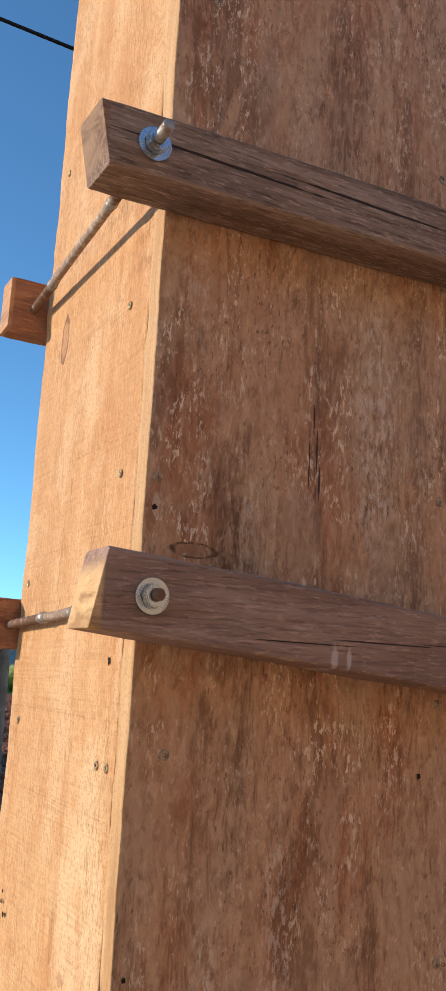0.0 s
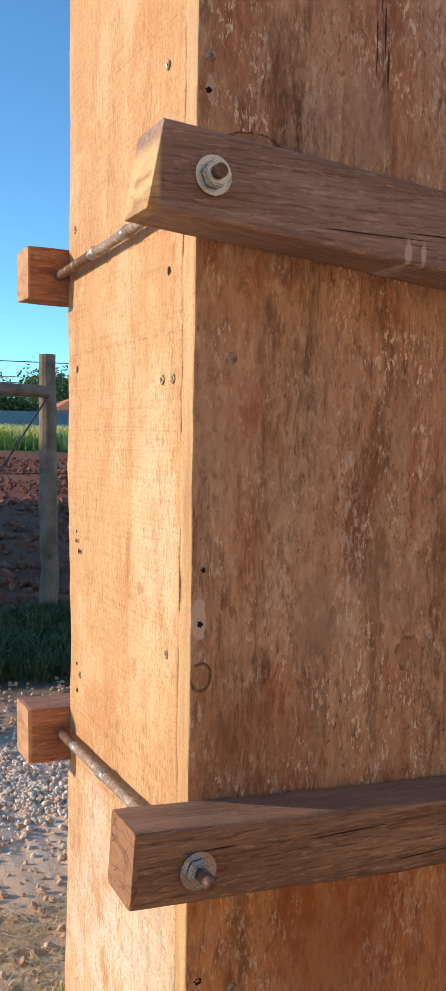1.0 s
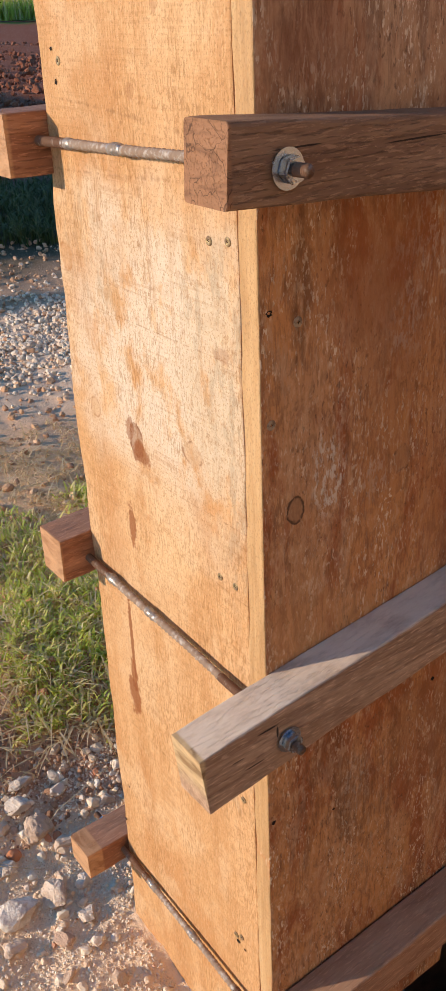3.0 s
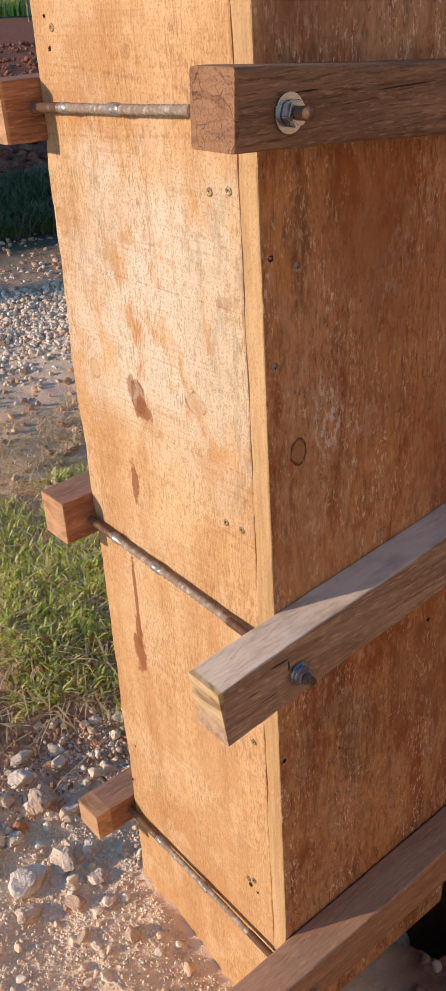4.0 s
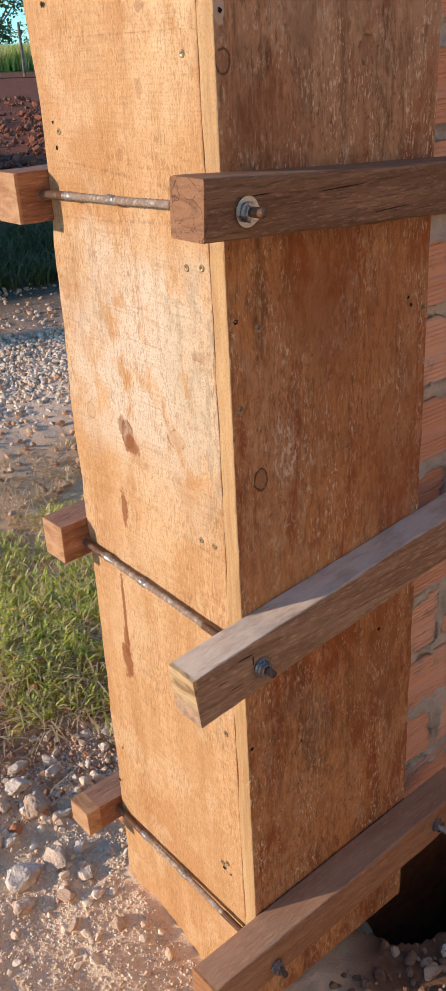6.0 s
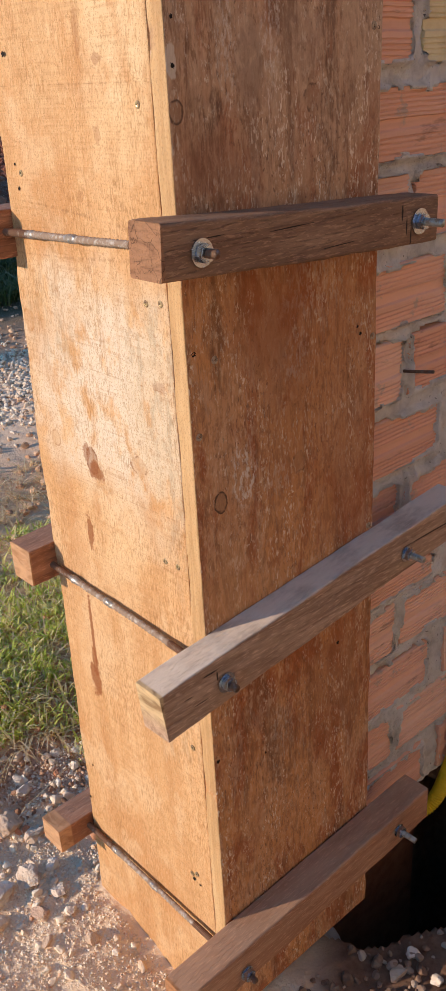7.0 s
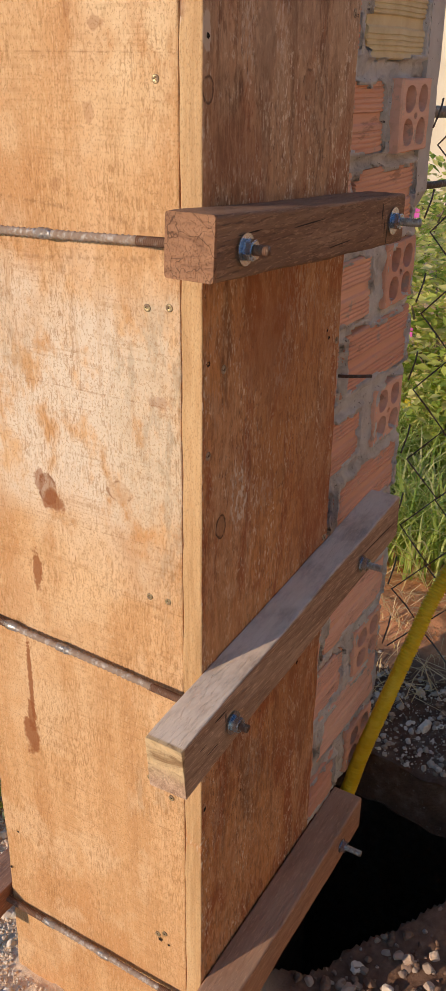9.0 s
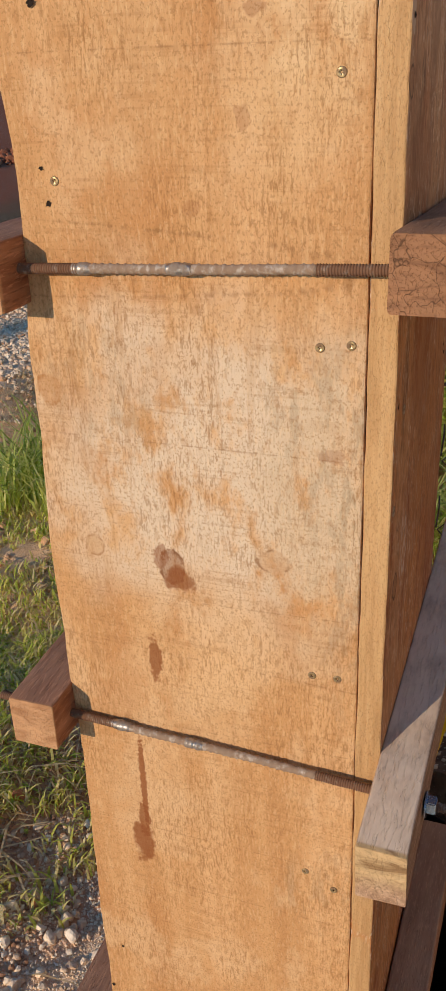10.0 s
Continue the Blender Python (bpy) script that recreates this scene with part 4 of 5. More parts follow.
# ---- brick pier ----
pier = thing("brick_wall", "hollow clay brick pier with rough grey mortar joints", "wall", kind="structure")
WALL_Y, WALL_X0, WALL_X1, WALL_BACK = 0.047, 0.290, 0.618, 0.235
TOP, PITCH, TALL = 1.225, 0.1005, 0.083


def ribbed(x0, x1, z0, z1, seed):
    """A brick whose face carries the ribs of its mould."""
    rng = random.Random(seed)
    prof = [(0.0, 0.003), (0.02, 0.0)]
    ribs = (0.10, 0.17, 0.24, 0.31, 0.62, 0.69, 0.76, 0.83, 0.90)
    for r in ribs:
        prof += [(r - 0.018, 0.0), (r - 0.008, 0.0016), (r + 0.008, 0.0016), (r + 0.018, 0.0)]
    prof += [(0.40, 0.0005), (0.43, 0.0034), (0.56, 0.0034), (0.58, 0.0)]
    prof += [(0.98, 0.0), (1.0, 0.003)]
    prof.sort()
    n = 9
    rings = []
    for i in range(n + 1):
        u = i / n
        x = x0 + (x1 - x0) * u
        chip = 0.004 if i in (0, n) else 0.0
        ring = []
        for a, d in prof:
            q = Vector((x * 50, a * 4, seed))
            ring.append((x + (rng.uniform(-0.002, 0.002) if i in (0, n) else 0), WALL_Y + d + chip * 0.5 + 0.0012 * noise.noise(q), z0 + (z1 - z0) * a + 0.0012 * noise.noise(Vector((x * 30, a, seed)))))
        ring += [(x, WALL_BACK - 0.03, z1), (x, WALL_BACK - 0.03, z0)]
        rings.append(ring)
    return loft(rings)


def header(x0, x1, z0, z1, seed):
    """A brick end with four round-cornered cells and a small middle hole."""
    W, H = x1 - x0, z1 - z0
    cells = [(0.28, 0.27, 0.165, 0.19), (0.72, 0.27, 0.165, 0.19), (0.28, 0.73, 0.165, 0.19), (0.72, 0.73, 0.165, 0.19), (0.5, 0.5, 0.045, 0.045)]
    n = 48
    verts, faces = [], []
    face_y = WALL_Y - (0.012 if z0 > 1.0 and z1 < 1.15 else 0.003)
    for j in range(n + 1):
        for i in range(n + 1):
            a, b = i / n, j / n
            edge = max(abs(a - 0.5), abs(b - 0.5)) > 0.49
            q = Vector((a * 3, b * 3, seed))
            y = face_y + 0.0015 * noise.noise(q) + (0.002 if edge else 0)
            for cx, cy, rx, ry in cells:
                d = ((abs(a - cx) / rx) ** 2.3 + (abs(b - cy) / ry) ** 2.3) ** (1 / 2.3)
                near = 0.5 / n / rx
                if abs(d - 1) < near:
                    a, b = cx + (a - cx) / d, cy + (b - cy) / d
                elif d < 1:
                    y += 0.12 if d < 1 - 2.2 * near else 0.035
            verts.append((x0 + a * W + 0.0012 * noise.noise(q * 2), y, z0 + b * H + 0.0012 * noise.noise(q * 2 + Vector((5, 5, 5)))))
    k = n + 1
    for j in range(n):
        for i in range(n):
            faces.append((j * k + i, j * k + i + 1, (j + 1) * k + i + 1, (j + 1) * k + i))
    rim = [i for i in range(k)] + [j * k + n for j in range(1, k)] + [n * k + i for i in range(n - 1, -1, -1)] + [j * k for j in range(n - 1, 0, -1)]
    base = len(verts)
    for i in rim:
        x, y, z = verts[i]
        verts.append((x, WALL_BACK - 0.03, z))
    m = len(rim)
    faces += [(rim[i], base + i, base + (i + 1) % m, rim[(i + 1) % m]) for i in range(m)]
    return verts, faces


def lay(kind, x0, x1, z0, z1, material, seed):
    v, f = (ribbed if kind == "stretcher" else header)(x0, x1, z0, z1, seed)
    ob = mesh_object("brick", v, f, material, pier)
    return ob


courses = []
for i in range(-9, 12):
    zt = TOP - PITCH * i
    if i % 2 == 0:
        courses.append([("stretcher", 0.292, 0.404, zt - TALL, zt), ("stretcher", 0.420 if i else 0.426, 0.614 if i < 3 else 0.646, zt - TALL, zt)])
    else:
        courses.append([("stretcher", 0.292, 0.492, zt - TALL - 0.002, zt - 0.004), ("header", 0.512 if i < 3 else 0.534, 0.612 if i < 3 else 0.636, zt - TALL - 0.004, zt - 0.002)])
k = 0
brick_boxes = []
for i, row in enumerate(courses):
    for kind, x0, x1, z0, z1 in row:
        k += 1
        yellow = i == 9 and x0 > 0.41
        lean = 0.004 * noise.noise(Vector((k * 3.3, 0, 0)))
        lay(kind, x0, x1, z0 + lean, z1 + lean, YELLOW_BRICK if yellow else BRICK, k)
        brick_boxes.append((x0, x1, z0 + lean, z1 + lean))


def mortar_skin():
    """Rough joints, smeared over the brick edges here and there."""
    step = 0.0032
    xs, zs = np.arange(WALL_X0, 0.648, step), np.arange(0.024, 2.14, step * 1.25)
    v = []
    for z in zs:
        for x in xs:
            inside = -9.0
            for x0, x1, z0, z1 in brick_boxes:
                if z0 - 0.03 < z < z1 + 0.03 and x0 - 0.03 < x < x1 + 0.03:
                    inside = max(inside, min(x - x0, x1 - x, z - z0, z1 - z))
            q = Vector((x * 9, 0.7, z * 9))
            smear = noise.noise(q * 2.2) * 0.010 + noise.noise(q * 6) * 0.004
            cover = 0.004 + smear + 0.010 * max(0, noise.noise(q * 0.9 + Vector((3, 0, 0))))
            y = WALL_Y + 0.0045 + 0.005 * noise.noise(q * 5) + 0.003 * noise.noise(q * 13)
            if inside > cover or (x > WALL_X1 and z > 0.96):
                y = WALL_Y + 0.03
            elif inside > 0:
                y = WALL_Y - 0.0025 + 0.0035 * noise.noise(q * 9) + 0.002 * noise.noise(q * 20)
            v.append((x, y, z))
    w = len(xs)
    f = [(j * w + i, j * w + i + 1, (j + 1) * w + i + 1, (j + 1) * w + i) for j in range(len(zs) - 1) for i in range(w - 1)]
    return v, f


v, f = mortar_skin()
mesh_object("mortar", v, f, MORTAR, pier, True)
# plastered end of the pier
def plaster_edge():
    rings = []
    for i in range(121):
        z = 0.15 + 1.99 * i / 120
        wv = 0.006 * noise.noise(Vector((z * 9, 1, 0))) + 0.004 * noise.noise(Vector((z * 31, 1, 0)))
        x1 = 0.660 + wv + 0.016 * min(1.0, max(0.0, (z - 0.9) * 6)) - max(0, 0.25 - z) * 0.10
        y0 = WALL_Y + 0.018 - 0.019 * min(1.0, max(0.0, (z - 0.94) * 25)) + 0.004 * noise.noise(Vector((z * 20, 5, 0)))
        rings.append([(0.6185 + wv * 0.7, y0, z), (x1 - 0.006, y0 + 0.001, z), (x1, y0 + 0.008, z), (x1, WALL_BACK, z), (0.6185 + wv * 0.3, WALL_BACK, z)])
    return loft(rings)


v, f = plaster_edge()
mesh_object("plaster_edge", v, f, PLASTER, pier)
bm = bmesh.new()
bmesh.ops.create_cube(bm, size=1.0, matrix=Matrix.Translation((0.4535, 0.156, 1.08)) @ Matrix.Diagonal((0.325, 0.157, 2.10, 1)))
part("core", bm, BRICK_CORE, pier)
bm = bmesh.new()
bmesh.ops.create_cube(bm, size=1.0, matrix=Matrix.Translation((0.43, 0.18, -0.48)) @ Matrix.Diagonal((0.30, 0.12, 1.06, 1)))
part("foundation", bm, BRICK_CORE, pier)
nail = tube("nail", [(0.4095, 0.06, 0.774), (0.412, 0.035, 0.777), (0.4155, 0.008, 0.781)], 0.0022, RUSTWIRE)
tagged(nail, "dark iron nail sticking out of a brick joint", "nail")


# ---- yellow conduit by the pit ----
def smooth_path(pts, n=12):
    """A soft curve through the points."""
    p = [Vector(q) for q in pts]
    p = [p[0] * 2 - p[1]] + p + [p[-1] * 2 - p[-2]]
    out = []
    for a, b, c, d in zip(p, p[1:], p[2:], p[3:]):
        for i in range(n):
            t = i / n
            out.append(0.5 * ((2 * b) + (c - a) * t + (2 * a - 5 * b + 4 * c - d) * t * t + (3 * b - a - 3 * c + d) * t ** 3))
    return out + [p[-2]]


hose_line = smooth_path([(0.24, 0.08, -0.09), (0.32, 0.07, -0.05), (0.40, 0.065, -0.035), (0.48, 0.062, -0.055), (0.533, 0.045, -0.035), (0.56, 0.025, 0.07), (0.59, 0.0, 0.18), (0.625, -0.02, 0.272), (0.665, -0.035, 0.345), (0.73, -0.055, 0.40), (0.86, -0.08, 0.44), (1.1, -0.15, 0.37), (1.5, -0.3, 0.06)], 60)
radii, run = [], 0.0
for a, b in zip(hose_line, hose_line[1:] + hose_line[-1:]):
    radii.append(0.0125 + (0.0011 if math.sin(2 * math.pi * run / 0.0052) > 0 else -0.0007))
    run += (b - a).length
v, f = loft(tube_rings(hose_line, radii, 16))
tagged(mesh_object("conduit", v, f, CONDUIT, smooth=True), "yellow corrugated plastic conduit curving out of the pit", "conduit")

# ---- crust of old concrete that overhangs the pit ----
def over(x, y):
    """Top of the crust where it lies, else the ground."""
    if 0.60 < x < 1.02 and -0.29 < y < 0.26:
        q = Vector((x, y, 0))
        return 0.002 + 0.008 * noise.noise(q * 9) + 0.006 * noise.noise(q * 26) + 0.03 * max(0.0, (x - 0.7))
    return height(x, y)


def crust():
    n, m = 44, 56
    top, V, F = [], [], []
    for j in range(m + 1):
        for i in range(n + 1):
            y = -0.28 + 0.53 * j / m
            edge = 0.612 + 0.02 * math.sin((y + 0.1) * 9) + 0.012 * noise.noise(Vector((y * 16, 2, 0))) + 0.20 * max(0.0, -0.10 - y)
            x = edge + (1.01 - edge) * i / n
            V.append((x + (0.012 if i == 0 else 0), y, over(x, y) - (0.010 if i == 0 else 0)))
    k = len(V)
    for x, y, z in list(V):
        q = Vector((x * 20, y * 20, 1))
        V.append((x + 0.012 * noise.noise(q), y, -0.105 + 0.012 * noise.noise(q * 1.5)))
    w = n + 1
    for j in range(m):
        for i in range(n):
            a0 = j * w + i
            F.append((a0, a0 + 1, a0 + w + 1, a0 + w))
            F.append((k + a0, k + a0 + w, k + a0 + w + 1, k + a0 + 1))
    for j in range(m):
        F.append((j * w, (j + 1) * w, k + (j + 1) * w, k + j * w))
        F.append((j * w + n, k + j * w + n, k + (j + 1) * w + n, (j + 1) * w + n))
    for i in range(n):
        F.append((i, k + i, k + i + 1, i + 1))
        F.append((m * w + i, m * w + i + 1, k + m * w + i + 1, k + m * w + i))
    return V, F


v, f = crust()
tagged(mesh_object("earth_crust", v, f, plain_rough("brown_earth_crust", (0.09, 0.042, 0.026), (0.17, 0.088, 0.056), (0.29, 0.19, 0.14), 18, 1.0, 0.012, speck=(0.40, 0.35, 0.31))), "broken earth and concrete ledge overhanging a dark pit", "ledge", kind="structure")

# ---- stones, gravel, clods ----
def broken(rng, sub, planes=9):
    """A stone with flat broken faces, about one unit in radius."""
    bm = bmesh.new()
    bmesh.ops.create_icosphere(bm, subdivisions=sub, radius=1.0)
    shift = Vector((rng.uniform(0, 50), 1, 2))
    cuts = [(Vector((rng.gauss(0, 1), rng.gauss(0, 1), rng.gauss(0, 1))).normalized(), rng.uniform(0.5, 0.82)) for _ in range(planes)]
    for vert in bm.verts:
        for n, d in cuts:
            over_by = vert.co.dot(n) - d
            if over_by > 0:
                vert.co -= n * over_by
        q = vert.co + shift
        vert.co *= 1 + 0.22 * noise.noise(q * 1.3) + (0.10 * noise.noise(q * 4) + 0.05 * noise.noise(q * 9) if sub > 2 else 0)
        vert.co.z *= 0.8
    bm.verts.ensure_lookup_table()
    return bm


def shapes(seed, sub, count=8):
    rng, out = random.Random(seed), []
    for _ in range(count):
        bm = broken(rng, sub)
        out.append(([tuple(vert.co) for vert in bm.verts], [[q.index for q in face.verts] for face in bm.faces]))
        bm.free()
    return out


STONE_SHAPES, GRAIN_SHAPES = shapes(1, 2), shapes(2, 1)


def scatter(name, count, place, size, material, label, category, seed, sink=0.25, forms=STONE_SHAPES):
    """Many small stones as one object. place(rng) gives x, y or None; size(rng) a radius."""
    rng = random.Random(seed)
    V, F = [], []
    for _ in range(count):
        spot = place(rng)
        if spot is None:
            continue
        x, y = spot
        r = size(rng)
        base = len(V)
        vs, fs = rng.choice(forms)
        turn = Euler((rng.uniform(-0.5, 0.5), rng.uniform(-0.5, 0.5), rng.uniform(0, 6.3))).to_matrix()
        h = over(x, y) + r * (0.72 - sink) * 0.6
        sx, sy = rng.uniform(0.75, 1.3), rng.uniform(0.75, 1.1)
        for p in vs:
            q = turn @ Vector((p[0] * sx, p[1] * sy, p[2])) * r
            V.append((x + q.x, y + q.y, h + q.z))
        F += [tuple(base + i for i in fc) for fc in fs]
    return tagged(mesh_object(name, V, F, material), label, category, kind="stuff")


def clear(x, y, pad=0.01):
    """Outside the form, the pier and the pit."""
    if -pad < x < 0.29 + pad and -pad < y < 0.31 + pad:
        return False
    if 0.29 < x < 0.67 and 0.03 < y < 0.25:
        return False
    return x > 0.64 and y > -0.25 or not (0.1 < x < 0.95 and -0.3 < y < 0.2 and pit_depth(x, y) > -0.008)


def within(x0, x1, y0, y1, power=1.0):
    def place(rng):
        x, y = rng.uniform(x0, x1), y0 + (y1 - y0) * rng.random() ** power
        return (x, y) if clear(x, y) else None
    return place


scatter("sand_grains", 50000, within(-0.40, 0.40, 0.02, 0.60), lambda r: 0.0007 + 0.0028 * r.random() ** 3, RUBBLE, "pale sand and crumbs beside the formwork", "sand", 3, 0.25, GRAIN_SHAPES)
scatter("rubble", 900, within(-0.40, 0.40, 0.02, 0.64, 0.7), lambda r: 0.003 + 0.007 * r.random() ** 3, RUBBLE, "pale broken rubble lying in sand", "rubble", 14)
scatter("rubble", 260, within(-0.35, 0.35, 0.30, 0.60), lambda r: 0.003 + 0.011 * r.random() ** 3, RUBBLE, "mixed stones and brick bits between sand and turf", "rubble", 4)
scatter("gravel", 12000, lambda r: (lambda v, x: (x, v - 0.28 * x))(r.gauss(2.75, 0.26), r.uniform(-0.3, 3.4)), lambda r: 0.005 + 0.009 * r.random(), GRAVEL, "light grey crushed stone track", "gravel", 5)
scatter("earth_clods", 6500, lambda r: (lambda v, x: (x, v - 0.28 * x))(r.uniform(1.2, 4.2), r.uniform(-0.3, 3.6)), lambda r: 0.004 + 0.012 * r.random() ** 2, DIRTSTONE, "brown earth clods and small stones", "soil", 6)
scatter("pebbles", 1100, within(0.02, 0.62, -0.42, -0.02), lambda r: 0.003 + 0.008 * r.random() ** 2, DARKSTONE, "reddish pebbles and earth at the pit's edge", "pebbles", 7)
scatter("rubble", 5200, within(0.645, 0.97, -0.25, 0.45), lambda r: 0.001 + 0.007 * r.random() ** 5, stone_mat("grey_concrete_crumbs", [(0.0, (0.25, 0.18, 0.13)), (0.5, (0.48, 0.40, 0.33)), (1.0, (0.70, 0.62, 0.53))]), "grey concrete crumbs on the bank beyond the pit", "rubble", 8)
scatter("field_clods", 9000, lambda r: (r.uniform(0.5, 9.0), 5.4 + 20 * r.random() ** 1.6), lambda r: 0.02 + 0.05 * r.random() ** 2.5, stone_mat("red_clods", [(0.0, (0.19, 0.06, 0.035)), (0.6, (0.27, 0.09, 0.05)), (1.0, (0.34, 0.13, 0.075))]), "red ploughed clods of the field", "soil", 9)

scatter("earth_clods", 3500, within(-0.35, 0.6, 0.50, 0.78), lambda r: 0.002 + 0.006 * r.random() ** 3, stone_mat("dark_earth_crumbs", [(0.0, (0.30, 0.16, 0.10)), (0.6, (0.46, 0.27, 0.17)), (1.0, (0.62, 0.44, 0.32))]), "brown crumbly earth at the edge of turf", "soil", 12)
scatter("brick_bits", 40, within(-0.3, 0.4, 0.40, 1.0), lambda r: 0.007 + 0.008 * r.random(), stone_mat("brick_crumbs", [(0.0, (0.60, 0.24, 0.12)), (1.0, (0.72, 0.36, 0.20))]), "small orange broken brick bits on the earth", "brick bits", 13)

# single stones that stand out
rng = random.Random(21)
loose = [(-0.043, 0.516, 0.021), (-0.030, 0.600, 0.014), (-0.051, 0.565, 0.017), (0.069, 0.505, 0.011), (-0.077, 0.401, 0.020), (-0.132, 0.405, 0.026), (-0.069, 0.235, 0.012), (-0.02, 0.47, 0.013), (-0.11, 0.48, 0.012), (-0.10, 0.33, 0.012), (-0.055, 0.345, 0.014), (-0.16, 0.36, 0.015), (-0.09, 0.55, 0.013), (0.01, 0.56, 0.012), (-0.14, 0.50, 0.016), (-0.065, 0.30, 0.010), (-0.03, 0.40, 0.010), (-0.12, 0.28, 0.009), (0.283, -0.097, 0.009), (0.24, -0.10, 0.011), (0.27, -0.15, 0.009), (0.33, -0.16, 0.010), (0.36, -0.19, 0.008), (0.31, -0.20, 0.007), (0.42, -0.20, 0.009), (0.72, 0.06, 0.010), (0.76, -0.02, 0.012), (0.80, 0.09, 0.009), (0.85, 0.02, 0.009)]
for i, (x, y, r) in enumerate(loose):
    bm = broken(rng, 4, 11)
    sx = rng.uniform(0.95, 1.4)
    for vert in bm.verts:
        vert.co = Vector((vert.co.x * sx, vert.co.y, vert.co.z)) * r * 1.15
    me = bpy.data.meshes.new("stone")
    bm.to_mesh(me)
    bm.free()
    me.materials.append(STONE)
    ob = new("stone", me)
    ob.matrix_world = pose(x, y, over(x, y) + r * 0.35, 0, 0, rng.uniform(0, 360))
    tagged(ob, "dusty pale broken stone lying on the earth", "stone", "loose stones")


# ---- grass ----
def blades(name, count, place, length, width, material, label, seed, lean=0.6, clump=5):
    rng = random.Random(seed)
    V, F = [], []
    for _ in range(count):
        spot = place(rng)
        if spot is None:
            continue
        cx, cy = spot
        for _k in range(clump):
            x, y = cx + rng.gauss(0, 0.012), cy + rng.gauss(0, 0.012)
            if not clear(x, y, 0.004):
                continue
            a, L, wd = rng.uniform(0, 6.283), length * rng.uniform(0.45, 1.25), width * rng.uniform(0.6, 1.3)
            dx, dy = math.cos(a), math.sin(a)
            out = L * lean * rng.uniform(0.3, 1.5)
            z = over(x, y) - 0.003
            base = len(V)
            for u, k in ((0, 1.0), (0.45, 0.9), (0.8, 0.55)):
                px, py, pz = x + dx * out * u * u, y + dy * out * u * u, z + L * u * (1 - 0.35 * u * lean)
                V.append((px - dy * wd * k, py + dx * wd * k, pz))
                V.append((px + dy * wd * k, py - dx * wd * k, pz))
            V.append((x + dx * out, y + dy * out, z + L * (1 - 0.45 * lean)))
            F += [(base, base + 1, base + 3, base + 2), (base + 2, base + 3, base + 5, base + 4), (base + 4, base + 5, base + 6)]
    return tagged(mesh_object(name, V, F, material), label, "grass", kind="stuff")


def patchy(x0, x1, y0, y1, freq, level):
    def place(rng):
        x, y = rng.uniform(x0, x1), rng.uniform(y0, y1)
        return (x, y) if clear(x, y) and noise.noise(Vector((x * freq, y * freq, 4.2))) > level else None
    return place


blades("grass", 3000, patchy(-0.35, 1.5, 0.66, 1.35, 5.5, 0.02), 0.026, 0.0026, GRASS, "short patchy green and yellowed turf", 31, 0.8)
blades("grass", 1300, patchy(0.05, 0.9, 0.66, 0.98, 6, 0.0), 0.032, 0.0028, GRASS, "denser green turf behind the formwork", 37, 0.7)
blades("grass", 2600, patchy(0.13, 1.5, 0.50, 1.35, 5, -0.28), 0.036, 0.0026, GRASS, "thick green turf close behind the formwork", 39, 0.6)
blades("dry_grass", 4400, patchy(-0.35, 2.2, 0.62, 1.75, 3, -0.4), 0.04, 0.0017, DRYGRASS, "dry straw lying over turf and earth", 32, 1.95, 4)
blades("dry_grass", 60, within(-0.3, 0.5, 0.50, 1.1), 0.08, 0.0014, DRYGRASS, "long single straws on earth and rubble", 38, 2.05, 1)
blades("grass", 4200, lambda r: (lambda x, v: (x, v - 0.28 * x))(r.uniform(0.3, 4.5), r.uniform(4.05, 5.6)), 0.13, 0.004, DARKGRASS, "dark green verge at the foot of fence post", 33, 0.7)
blades("grass", 2600, patchy(1.22, 2.6, -0.5, 1.3, 3.5, -0.12), 0.24, 0.0034, LONGGRASS, "long green grass beyond the wire mesh", 34, 0.7)
blades("dry_grass", 260, patchy(0.72, 1.5, -0.3, 0.7, 3, -0.2), 0.09, 0.0014, DRYGRASS, "dry straw on the bank", 35, 1.5, 4)
blades("grass", 5200, lambda r: (r.uniform(5, 22), r.uniform(32.5, 37)), 0.9, 0.03, GRASS, "tall green grass along the far field edge", 36, 0.4, 4)


# ---- fence post with rail at the field edge ----
def pole(name, p0, p1, r0, r1, material, parent=None, seed=0, seg=12, n=16):
    a, b = Vector(p0), Vector(p1)
    pts = [a.lerp(b, i / n) + Vector((noise.noise(Vector((i * 0.5, seed, 0))), noise.noise(Vector((i * 0.5, seed, 5))), 0)) * r0 * 0.25 for i in range(n + 1)]
    radii = [(r0 + (r1 - r0) * i / n) * (1 + 0.07 * noise.noise(Vector((i * 0.9, seed, 9)))) for i in range(n + 1)]
    v, f = loft(tube_rings(pts, radii, seg))
    return mesh_object(name, v, f, material, parent)


post = thing("fence_post", "weathered round wooden fence post with a crooked rail", "fence post")
pole("post", (1.285, 5.2, -0.2), (1.262, 5.2, 1.77), 0.062, 0.052, POST_WOOD, post, 1)
pole("rail", (1.26, 5.16, 1.535), (-0.9, 5.3, 1.62), 0.038, 0.045, POST_WOOD, post, 2)
tube("stay_wire", [(1.25, 5.15, 1.50), (0.3, 4.9, 0.1)], 0.006, RUSTWIRE, post)
for z in (0.09, 1.0, 1.70):
    wire = tube("fence_wire", [(-2.0 + i * 1.0, 5.24, z - 0.03 * math.sin(i * 1.3)) for i in range(12)], 0.003, RUSTWIRE)
    tagged(wire, "thin dark wire strung along the field edge", "wire", "field wires")
stake = pole("stake", (6.0, 0, 0), (6.0, 0, 1.55), 0.045, 0.04, POST_WOOD, None, 3)
stake.location = (-0.3, 31.5, 0.5)
tagged(stake, "thin grey stake at the far field edge", "stake", "far field stakes")
